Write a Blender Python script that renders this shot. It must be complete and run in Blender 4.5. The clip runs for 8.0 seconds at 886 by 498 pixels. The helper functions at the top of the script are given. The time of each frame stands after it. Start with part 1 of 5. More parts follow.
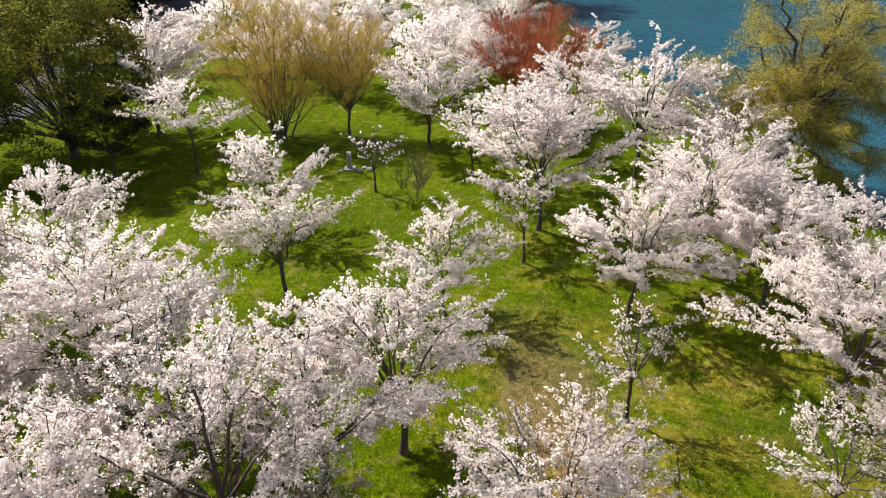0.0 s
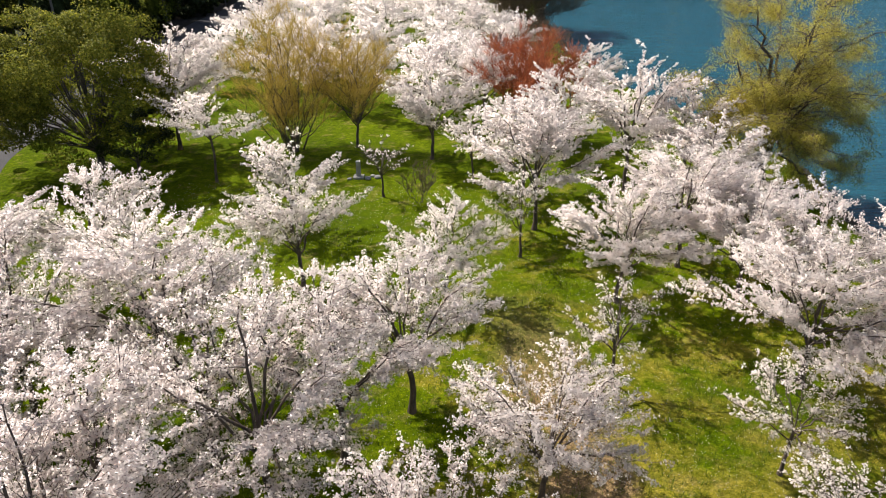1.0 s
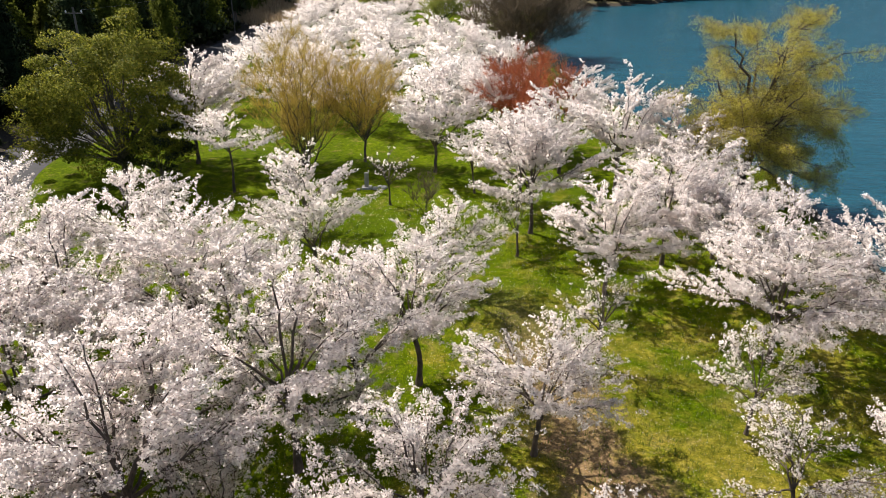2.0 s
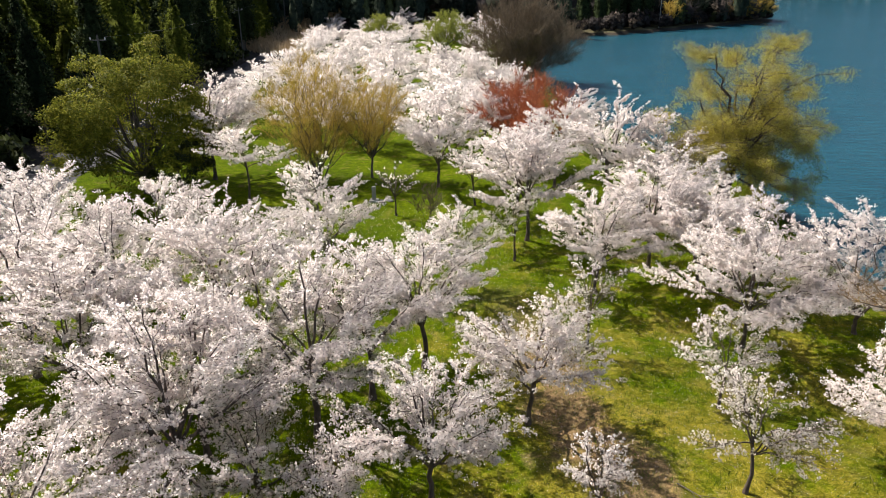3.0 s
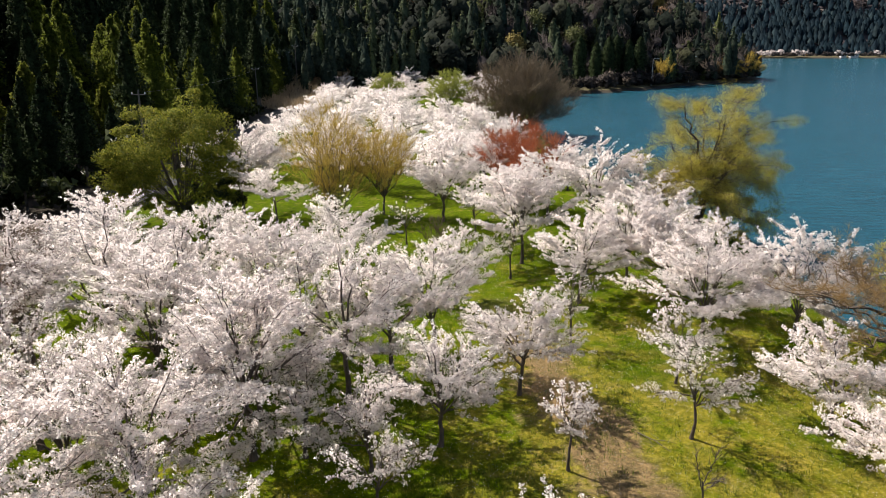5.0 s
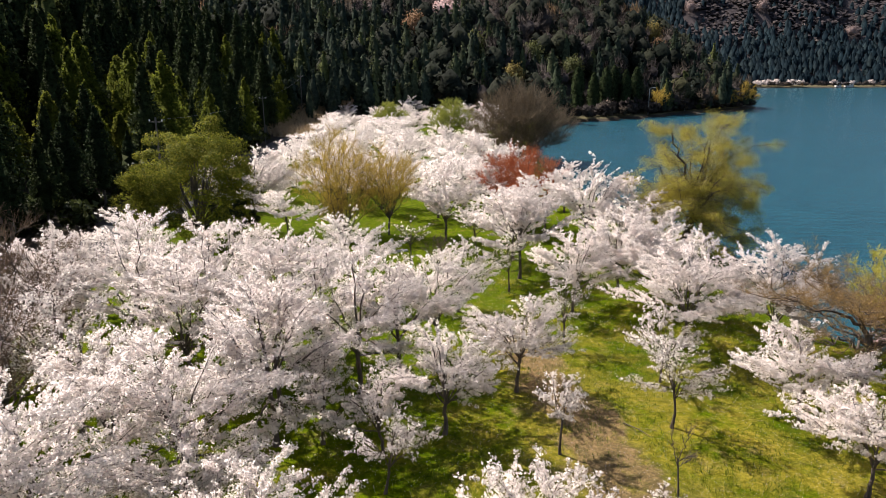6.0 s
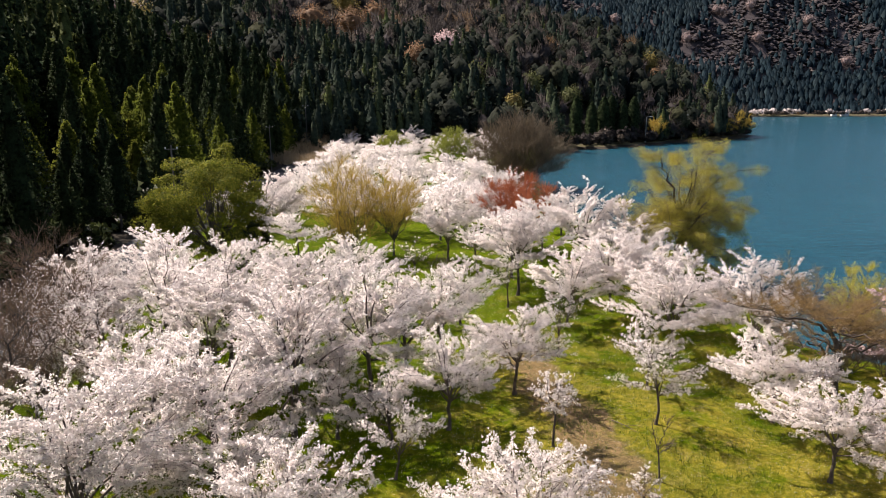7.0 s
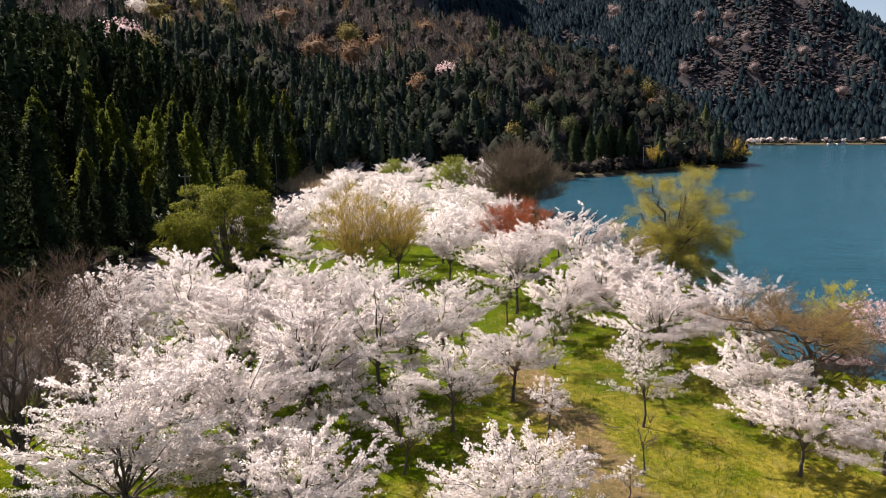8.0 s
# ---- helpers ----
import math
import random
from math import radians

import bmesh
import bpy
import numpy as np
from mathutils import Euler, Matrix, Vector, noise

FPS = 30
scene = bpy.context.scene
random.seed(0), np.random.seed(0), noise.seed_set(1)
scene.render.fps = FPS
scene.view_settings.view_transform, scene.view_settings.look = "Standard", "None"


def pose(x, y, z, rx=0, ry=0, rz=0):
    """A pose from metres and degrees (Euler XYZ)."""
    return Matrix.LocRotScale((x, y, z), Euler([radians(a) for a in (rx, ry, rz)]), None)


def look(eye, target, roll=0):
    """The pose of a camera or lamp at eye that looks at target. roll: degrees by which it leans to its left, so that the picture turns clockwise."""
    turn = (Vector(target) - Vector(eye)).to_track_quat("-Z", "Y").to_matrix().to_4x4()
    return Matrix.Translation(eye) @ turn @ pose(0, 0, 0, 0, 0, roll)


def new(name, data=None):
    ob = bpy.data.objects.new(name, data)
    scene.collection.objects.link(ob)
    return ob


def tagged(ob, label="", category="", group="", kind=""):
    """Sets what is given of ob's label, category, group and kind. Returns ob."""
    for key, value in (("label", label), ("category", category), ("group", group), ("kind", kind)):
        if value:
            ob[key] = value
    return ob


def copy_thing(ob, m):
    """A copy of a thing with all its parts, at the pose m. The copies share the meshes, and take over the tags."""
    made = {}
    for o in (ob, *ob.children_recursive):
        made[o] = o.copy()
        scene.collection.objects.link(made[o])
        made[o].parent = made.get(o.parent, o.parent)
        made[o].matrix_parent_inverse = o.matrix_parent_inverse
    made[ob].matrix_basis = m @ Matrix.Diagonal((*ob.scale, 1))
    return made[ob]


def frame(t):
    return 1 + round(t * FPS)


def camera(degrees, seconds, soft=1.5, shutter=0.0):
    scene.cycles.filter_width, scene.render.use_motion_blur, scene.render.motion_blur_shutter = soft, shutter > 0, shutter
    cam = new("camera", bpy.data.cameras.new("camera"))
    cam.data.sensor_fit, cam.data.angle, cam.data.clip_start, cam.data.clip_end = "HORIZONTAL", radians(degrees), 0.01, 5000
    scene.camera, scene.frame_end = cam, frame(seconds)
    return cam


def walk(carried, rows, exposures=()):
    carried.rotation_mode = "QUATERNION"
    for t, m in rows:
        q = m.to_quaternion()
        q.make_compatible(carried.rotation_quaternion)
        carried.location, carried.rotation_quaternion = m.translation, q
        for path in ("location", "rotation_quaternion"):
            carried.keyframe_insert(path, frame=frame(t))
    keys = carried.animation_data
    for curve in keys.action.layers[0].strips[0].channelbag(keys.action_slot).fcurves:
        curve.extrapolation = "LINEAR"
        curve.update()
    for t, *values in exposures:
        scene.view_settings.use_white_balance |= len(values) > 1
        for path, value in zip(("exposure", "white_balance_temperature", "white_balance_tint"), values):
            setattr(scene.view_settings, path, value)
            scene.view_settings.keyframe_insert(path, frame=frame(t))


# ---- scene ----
cam = camera(65.0, 8.0, soft=0.7)
PATH = [
    (0.0, pose(0.000, 0.000, 14.000) @ pose(0, 0, 0, 0, 0, 1.659) @ pose(0, 0, 0, 61.944) @ pose(0, 0, 0, 0, 0, 0.068)),
    (0.5, pose(-0.003, -1.439, 13.969) @ pose(0, 0, 0, 0, 0, 1.715) @ pose(0, 0, 0, 63.042) @ pose(0, 0, 0, 0, 0, 0.048)),
    (1.0, pose(-0.005, -2.892, 13.944) @ pose(0, 0, 0, 0, 0, 1.769) @ pose(0, 0, 0, 64.146) @ pose(0, 0, 0, 0, 0, 0.027)),
    (1.5, pose(-0.005, -4.358, 13.926) @ pose(0, 0, 0, 0, 0, 1.822) @ pose(0, 0, 0, 65.257) @ pose(0, 0, 0, 0, 0, 0.007)),
    (2.0, pose(-0.004, -5.835, 13.912) @ pose(0, 0, 0, 0, 0, 1.872) @ pose(0, 0, 0, 66.373) @ pose(0, 0, 0, 0, 0, -0.014)),
    (2.5, pose(-0.002, -7.320, 13.904) @ pose(0, 0, 0, 0, 0, 1.921) @ pose(0, 0, 0, 67.495) @ pose(0, 0, 0, 0, 0, -0.034)),
    (3.0, pose(-0.000, -8.813, 13.901) @ pose(0, 0, 0, 0, 0, 1.968) @ pose(0, 0, 0, 68.621) @ pose(0, 0, 0, 0, 0, -0.055)),
    (3.5, pose(0.002, -10.312, 13.903) @ pose(0, 0, 0, 0, 0, 2.013) @ pose(0, 0, 0, 69.753) @ pose(0, 0, 0, 0, 0, -0.076)),
    (4.0, pose(0.003, -11.815, 13.909) @ pose(0, 0, 0, 0, 0, 2.057) @ pose(0, 0, 0, 70.889) @ pose(0, 0, 0, 0, 0, -0.096)),
    (4.5, pose(0.004, -13.319, 13.919) @ pose(0, 0, 0, 0, 0, 2.098) @ pose(0, 0, 0, 72.028) @ pose(0, 0, 0, 0, 0, -0.117)),
    (5.0, pose(0.004, -14.824, 13.934) @ pose(0, 0, 0, 0, 0, 2.138) @ pose(0, 0, 0, 73.172) @ pose(0, 0, 0, 0, 0, -0.137)),
    (5.5, pose(0.001, -16.328, 13.952) @ pose(0, 0, 0, 0, 0, 2.176) @ pose(0, 0, 0, 74.318) @ pose(0, 0, 0, 0, 0, -0.158)),
    (6.0, pose(-0.003, -17.828, 13.973) @ pose(0, 0, 0, 0, 0, 2.212) @ pose(0, 0, 0, 75.468) @ pose(0, 0, 0, 0, 0, -0.179)),
    (6.5, pose(-0.009, -19.323, 13.998) @ pose(0, 0, 0, 0, 0, 2.246) @ pose(0, 0, 0, 76.620) @ pose(0, 0, 0, 0, 0, -0.199)),
    (7.0, pose(-0.018, -20.812, 14.025) @ pose(0, 0, 0, 0, 0, 2.278) @ pose(0, 0, 0, 77.774) @ pose(0, 0, 0, 0, 0, -0.220)),
    (7.5, pose(-0.031, -22.291, 14.055) @ pose(0, 0, 0, 0, 0, 2.308) @ pose(0, 0, 0, 78.930) @ pose(0, 0, 0, 0, 0, -0.240)),
    (8.0, pose(-0.047, -23.761, 14.087) @ pose(0, 0, 0, 0, 0, 2.337) @ pose(0, 0, 0, 80.088) @ pose(0, 0, 0, 0, 0, -0.261)),
]
# the picture grows a little warmer and pinker towards the end
TINTS = [(0.0, 0.90, 6600, 14), (4.5, 0.865, 6550, 13), (6.5, 0.87, 6700, 18), (8.0, 0.90, 6700, 19)]
walk(cam, PATH, TINTS)

# ---- world, sun, exposure ----
SUN_FROM = Vector((-0.80, 0.60, 0.0)).normalized()
SUN_UP = radians(50)
sun_dir = SUN_FROM * math.cos(SUN_UP) + Vector((0, 0, math.sin(SUN_UP)))
world = bpy.data.worlds.new("sky")
scene.world = world
world.use_nodes = True
wn = world.node_tree
sky = wn.nodes.new("ShaderNodeTexSky")
sky.sky_type = 'NISHITA'
sky.sun_disc = False
sky.sun_elevation = SUN_UP
sky.sun_rotation = math.atan2(SUN_FROM.x, SUN_FROM.y)
sky.dust_density = 1.5
wn.links.new(sky.outputs[0], wn.nodes["Background"].inputs[0])
wn.nodes["Background"].inputs[1].default_value = 0.075
sun = new("sun", bpy.data.lights.new("sun", 'SUN'))
sun.data.energy = 4.8
sun.data.angle = radians(0.6)
sun.data.color = (1.0, 0.95, 0.87)
sun.matrix_world = look(sun_dir * 400, (0, 0, 0))


# ---- materials ----
def material(name, rough=0.8, metal=0.0):
    m = bpy.data.materials.new(name)
    m.use_nodes = True
    b = m.node_tree.nodes["Principled BSDF"]
    b.inputs["Roughness"].default_value = rough
    b.inputs["Metallic"].default_value = metal
    b.inputs["Specular IOR Level"].default_value = 0.25
    return m, m.node_tree, b


def add(nt, kind, **kw):
    n = nt.nodes.new(kind)
    for k, val in kw.items():
        n.inputs[k].default_value = val
    return n


def ramp(nt, src, stops):
    r = nt.nodes.new("ShaderNodeValToRGB")
    e = r.color_ramp.elements
    while len(e) < len(stops):
        e.new(0.5)
    for el, (p, col) in zip(e, stops):
        el.position, el.color = p, (*col, 1)
    nt.links.new(src, r.inputs[0])
    return r.outputs[0]


def mix(nt, fac, a, b, mode='MIX'):
    m = nt.nodes.new("ShaderNodeMix")
    m.data_type, m.blend_type = 'RGBA', mode
    for sock, val in ((m.inputs[0], fac), (m.inputs[6], a), (m.inputs[7], b)):
        if isinstance(val, bpy.types.NodeSocket):
            nt.links.new(val, sock)
        else:
            sock.default_value = val if isinstance(val, float) else (*val, 1)
    return m.outputs[2]


def noise_of(nt, scale, detail=4.0, rough=0.55, vec=None, coords="Object"):
    n = add(nt, "ShaderNodeTexNoise", Scale=scale, Detail=detail, Roughness=rough)
    if vec is None:
        vec = nt.nodes.new("ShaderNodeTexCoord").outputs[coords]
    nt.links.new(vec, n.inputs["Vector"])
    return n.outputs[0]


def bump(nt, bsdf, height, strength, dist):
    b = add(nt, "ShaderNodeBump", Strength=strength, Distance=dist)
    nt.links.new(height, b.inputs["Height"])
    nt.links.new(b.outputs[0], bsdf.inputs["Normal"])


def leafy(name, stops, through_light=0.4, rough=0.6, tint=None, lo=0.85):
    """Thin leaves or petals: each island takes its own tone; light passes through."""
    m, nt, b = material(name, rough)
    b.inputs["Specular IOR Level"].default_value = 0.08
    geo = nt.nodes.new("ShaderNodeNewGeometry")
    col = ramp(nt, geo.outputs["Random Per Island"], stops)
    patch = noise_of(nt, 0.6, 2.0)
    col = mix(nt, 1.0, col, ramp(nt, patch, [(0.3, (lo, lo, lo)), (0.7, (1, 1, 1))]), 'MULTIPLY')
    nt.links.new(col, b.inputs["Base Color"])
    tr = nt.nodes.new("ShaderNodeBsdfTranslucent")
    nt.links.new(col, tr.inputs[0])
    ms = nt.nodes.new("ShaderNodeMixShader")
    ms.inputs[0].default_value = through_light
    out = nt.nodes["Material Output"]
    nt.links.new(b.outputs[0], ms.inputs[1])
    nt.links.new(tr.outputs[0], ms.inputs[2])
    nt.links.new(ms.outputs[0], out.inputs[0])
    return m


def bark(name, dark, light, scale=9.0):
    m, nt, b = material(name, 0.9)
    tc = nt.nodes.new("ShaderNodeTexCoord")
    mp = add(nt, "ShaderNodeMapping", Scale=(1, 1, 0.35))
    nt.links.new(tc.outputs["Object"], mp.inputs[0])
    n1 = noise_of(nt, scale, 6.0, 0.65, mp.outputs[0])
    n2 = noise_of(nt, 1.3, 2.0)
    col = ramp(nt, n1, [(0.3, dark), (0.7, light)])
    col = mix(nt, 1.0, col, ramp(nt, n2, [(0.3, (0.7, 0.7, 0.7)), (0.7, (1, 1, 1))]), 'MULTIPLY')
    nt.links.new(col, b.inputs["Base Color"])
    bump(nt, b, n1, 0.6, 0.02)
    return m


BLOSSOM = leafy("cherry_blossom", [(0.0, (0.85, 0.745, 0.71)), (0.3, (0.895, 0.82, 0.78)), (1.0, (0.92, 0.865, 0.825))], 0.73, lo=0.94)
BLOSSOM_PINK = leafy("pink_blossom", [(0.0, (0.62, 0.38, 0.36)), (0.5, (0.76, 0.54, 0.52)), (1.0, (0.86, 0.72, 0.70))], 0.40)
BARK_CHERRY = bark("cherry_bark", (0.05, 0.038, 0.031), (0.165, 0.128, 0.102))
BARK_WILLOW = bark("willow_bark", (0.10, 0.072, 0.032), (0.26, 0.19, 0.085))
BARK_GREY = bark("grey_bark", (0.05, 0.042, 0.036), (0.17, 0.145, 0.12))
TWIG_GOLD = leafy("golden_willow_twigs", [(0.0, (0.33, 0.22, 0.045)), (0.5, (0.52, 0.37, 0.075)), (1.0, (0.68, 0.52, 0.13))], 0.4)
TWIG_RED = leafy("red_budded_twigs", [(0.0, (0.30, 0.075, 0.035)), (0.6, (0.46, 0.135, 0.058)), (1.0, (0.54, 0.23, 0.11))], 0.35)
TWIG_BROWN = leafy("brown_bare_twigs", [(0.0, (0.095, 0.075, 0.050)), (1.0, (0.225, 0.17, 0.11))], 0.2)
TWIG_RUST = leafy("rusty_bare_twigs", [(0.0, (0.24, 0.150, 0.060)), (1.0, (0.44, 0.295, 0.125))], 0.35)
TWIG_PURPLE = leafy("reddish_bare_twigs", [(0.0, (0.105, 0.074, 0.052)), (1.0, (0.26, 0.175, 0.115))], 0.2)
LEAF_WILLOW = leafy("young_willow_leaves", [(0.0, (0.41, 0.36, 0.05)), (0.5, (0.57, 0.50, 0.08)), (1.0, (0.70, 0.61, 0.15))], 0.5)
LEAF_FRESH = leafy("fresh_green_leaves", [(0.0, (0.22, 0.25, 0.04)), (1.0, (0.38, 0.40, 0.09))], 0.4)
LEAF_OLIVE = leafy("evergreen_leaves", [(0.0, (0.10, 0.122, 0.016)), (0.6, (0.21, 0.228, 0.028)), (1.0, (0.37, 0.34, 0.045))], 0.45, 0.6, lo=0.72)
LEAF_DARK = leafy("dark_evergreen_leaves", [(0.0, (0.02, 0.03, 0.012)), (1.0, (0.06, 0.07, 0.02))], 0.2, 0.45)

def wooded(name, stops, through_light, grain=1.3, deep=0.35, bright=1.5, relief=0.7):
    """Crowns of a wood seen from afar: one tone for each tree, mottled darker and lighter by noise."""
    m, nt, b = material(name, 0.85)
    b.inputs["Specular IOR Level"].default_value = 0.05
    tone = nt.nodes.new("ShaderNodeAttribute")
    tone.attribute_name = "tone"
    col = ramp(nt, tone.outputs["Fac"], stops)
    geo = nt.nodes.new("ShaderNodeNewGeometry")
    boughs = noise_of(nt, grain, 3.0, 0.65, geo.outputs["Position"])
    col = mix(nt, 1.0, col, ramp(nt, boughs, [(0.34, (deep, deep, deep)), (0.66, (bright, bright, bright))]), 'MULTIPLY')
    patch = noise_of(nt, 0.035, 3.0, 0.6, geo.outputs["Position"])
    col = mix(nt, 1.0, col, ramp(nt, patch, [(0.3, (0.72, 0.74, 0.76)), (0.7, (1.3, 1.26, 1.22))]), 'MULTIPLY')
    sprig = ramp(nt, geo.outputs["Random Per Island"], [(0.0, (0.75, 0.75, 0.78)), (1.0, (1.2, 1.2, 1.15))])
    col = mix(nt, 1.0, col, sprig, 'MULTIPLY')
    nt.links.new(col, b.inputs["Base Color"])
    bump(nt, b, boughs, relief, 0.6)
    tr = nt.nodes.new("ShaderNodeBsdfTranslucent")
    nt.links.new(col, tr.inputs[0])
    ms = nt.nodes.new("ShaderNodeMixShader")
    ms.inputs[0].default_value = through_light
    nt.links.new(b.outputs[0], ms.inputs[1])
    nt.links.new(tr.outputs[0], ms.inputs[2])
    nt.links.new(ms.outputs[0], nt.nodes["Material Output"].inputs[0])
    return m


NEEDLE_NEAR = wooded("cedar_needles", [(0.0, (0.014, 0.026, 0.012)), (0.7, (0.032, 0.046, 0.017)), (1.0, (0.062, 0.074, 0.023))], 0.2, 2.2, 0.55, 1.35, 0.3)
# brighter copy of the cedar needles, sunlight put into its colour
NEEDLE_SUNNY = wooded("sunlit_cedar_needles", [(0.0, (0.060, 0.083, 0.012)), (0.6, (0.098, 0.120, 0.016)), (1.0, (0.15, 0.158, 0.022))], 0.5, 2.2, 0.6, 1.3, 0.3)
NEEDLE_FAR = wooded("far_cedar_needles", [(0.0, (0.026, 0.040, 0.030)), (0.55, (0.043, 0.060, 0.040)), (0.88, (0.062, 0.078, 0.042)), (1.0, (0.10, 0.12, 0.042))], 0.3, 1.1, 0.5, 1.35, 0.35)
# distance haze put into these needles as a bluish colour
NEEDLE_HAZED = wooded("hazed_mountain_needles", [(0.0, (0.010, 0.022, 0.030)), (0.6, (0.015, 0.029, 0.037)), (1.0, (0.024, 0.038, 0.042))], 0.2, 0.35, 0.7, 1.25)
NEEDLE_CYPRESS = wooded("cypress_needles", [(0.0, (0.02, 0.032, 0.014)), (1.0, (0.042, 0.06, 0.022))], 0.2, 1.2)
LEAF_WOOD = wooded("evergreen_wood_leaves", [(0.0, (0.013, 0.018, 0.013)), (0.7, (0.023, 0.027, 0.019)), (0.93, (0.036, 0.040, 0.025)), (1.0, (0.070, 0.070, 0.030))], 0.2, 1.5, 0.5, 1.35, 0.3)
WOOD_BARE = wooded("bare_woodland_twigs", [(0.0, (0.048, 0.042, 0.041)), (0.7, (0.075, 0.066, 0.062)), (0.94, (0.115, 0.094, 0.075)), (1.0, (0.18, 0.115, 0.06))], 0.25, 0.8, 0.65, 1.25)
WOOD_MOUNT = wooded("mountain_leafless_twigs", [(0.0, (0.058, 0.052, 0.056)), (0.85, (0.078, 0.068, 0.070)), (0.96, (0.098, 0.085, 0.080)), (1.0, (0.15, 0.125, 0.115))], 0.25, 0.3, 0.88, 1.1, 0.25)
LEAF_HILL = leafy("pale_green_young_leaves", [(0.0, (0.07, 0.082, 0.03)), (1.0, (0.13, 0.14, 0.05))], 0.3)
LEAF_AMBER = leafy("amber_young_leaves", [(0.0, (0.17, 0.135, 0.04)), (1.0, (0.30, 0.24, 0.08))], 0.35)
LEAF_ORANGE = leafy("orange_young_leaves", [(0.0, (0.19, 0.115, 0.065)), (1.0, (0.33, 0.20, 0.11))], 0.35)
BLOSSOM_FAR = leafy("far_shore_blossom", [(0.0, (0.56, 0.49, 0.47)), (1.0, (0.80, 0.73, 0.71))], 0.35)
BLOSSOM_DUSK = leafy("wild_cherry_blossom", [(0.0, (0.25, 0.19, 0.175)), (1.0, (0.44, 0.34, 0.315))], 0.35)
REED = leafy("dry_reeds", [(0.0, (0.36, 0.26, 0.15)), (1.0, (0.56, 0.44, 0.28))], 0.3)
GRASS_BLADE = leafy("grass_blades", [(0.0, (0.055, 0.10, 0.008)), (0.6, (0.12, 0.17, 0.015)), (1.0, (0.26, 0.25, 0.06))], 0.35, 0.6)


def ground_material():
    m, nt, b = material("park_ground", 0.95)
    b.inputs["Specular IOR Level"].default_value = 0.03
    geo = nt.nodes.new("ShaderNodeNewGeometry").outputs["Position"]
    big = noise_of(nt, 0.11, 3.0, 0.55, geo)
    mid = noise_of(nt, 0.42, 6.0, 0.72, geo)
    fine = noise_of(nt, 7.0, 6.0, 0.75, geo)
    grain = noise_of(nt, 26.0, 4.0, 0.8, geo)
    speck = ramp(nt, grain, [(0.34, (0.28, 0.30, 0.22)), (0.52, (1.0, 1.0, 0.95)), (0.68, (2.2, 2.0, 1.75))])
    lush = ramp(nt, fine, [(0.25, (0.030, 0.060, 0.0005)), (0.5, (0.078, 0.120, 0.001)), (0.78, (0.155, 0.188, 0.004))])
    dry = ramp(nt, fine, [(0.25, (0.085, 0.090, 0.006)), (0.5, (0.20, 0.180, 0.022)), (0.8, (0.39, 0.33, 0.095))])
    soil = ramp(nt, fine, [(0.25, (0.115, 0.078, 0.045)), (0.55, (0.245, 0.172, 0.102)), (0.85, (0.41, 0.315, 0.21))])
    # trodden way across the meadow: bare soil in a wavering band
    sep = nt.nodes.new("ShaderNodeSeparateXYZ")
    nt.links.new(geo, sep.inputs[0])

    def maths(op, a, c=None):
        n = nt.nodes.new("ShaderNodeMath")
        n.operation = op
        for s, val in ((n.inputs[0], a), (n.inputs[1], c)):
            if val is None:
                continue
            if isinstance(val, bpy.types.NodeSocket):
                nt.links.new(val, s)
            else:
                s.default_value = val
        return n.outputs[0]
    # towards -x lush grass takes over, tree shade partly put into its colour
    side = maths('MINIMUM', maths('MAXIMUM', maths('MULTIPLY', sep.outputs[0], 0.022), -0.11), 0.062)
    sunny = maths('ADD', side, maths('SUBTRACT', mid, maths('MULTIPLY', maths('SUBTRACT', maths('MAXIMUM', sep.outputs[1], 2.0), 12.0), 0.007)))
    col = mix(nt, ramp(nt, sunny, [(0.47, (0, 0, 0)), (0.63, (1, 1, 1))]), lush, dry)
    straw = ramp(nt, fine, [(0.25, (0.13, 0.10, 0.035)), (0.55, (0.24, 0.195, 0.075)), (0.85, (0.42, 0.35, 0.18))])
    tufts = noise_of(nt, 1.1, 5.0, 0.7, geo)
    col = mix(nt, ramp(nt, tufts, [(0.54, (0, 0, 0)), (0.70, (0.7, 0.7, 0.7))]), col, straw)
    mid_line = maths('ADD', maths('MULTIPLY', sep.outputs[1], -0.20), 6.0)
    off = maths('ABSOLUTE', maths('SUBTRACT', sep.outputs[0], mid_line))
    off = maths('ADD', off, maths('MULTIPLY', maths('SUBTRACT', mid, 0.5), 7.5))
    band = ramp(nt, maths('MULTIPLY', off, 0.56), [(0.45, (1, 1, 1)), (1.0, (0, 0, 0))])
    near = ramp(nt, maths('MULTIPLY', sep.outputs[1], 0.04), [(0.6, (1, 1, 1)), (0.9, (0, 0, 0))])
    col = mix(nt, mix(nt, 1.0, band, near, 'MULTIPLY'), col, soil)
    col = mix(nt, 1.0, col, ramp(nt, big, [(0.32, (0.58, 0.66, 0.5)), (0.66, (1.14, 1.08, 1.0))]), 'MULTIPLY')
    clods = noise_of(nt, 2.4, 5.0, 0.7, geo)
    col = mix(nt, 1.0, col, ramp(nt, clods, [(0.34, (0.62, 0.68, 0.6)), (0.64, (1.28, 1.22, 1.25))]), 'MULTIPLY')
    col = mix(nt, 1.0, col, speck, 'MULTIPLY')
    bank = ramp(nt, fine, [(0.3, (0.06, 0.052, 0.03)), (0.7, (0.15, 0.135, 0.075))])
    col = mix(nt, ramp(nt, maths('MULTIPLY', sep.outputs[1], 0.001), [(0.17, (0, 0, 0)), (0.185, (1, 1, 1))]), col, bank)
    # forest floor past the meadow
    floor = ramp(nt, fine, [(0.3, (0.028, 0.024, 0.018)), (0.7, (0.075, 0.064, 0.05))])
    canopy = noise_of(nt, 0.11, 5.0, 0.75, geo)
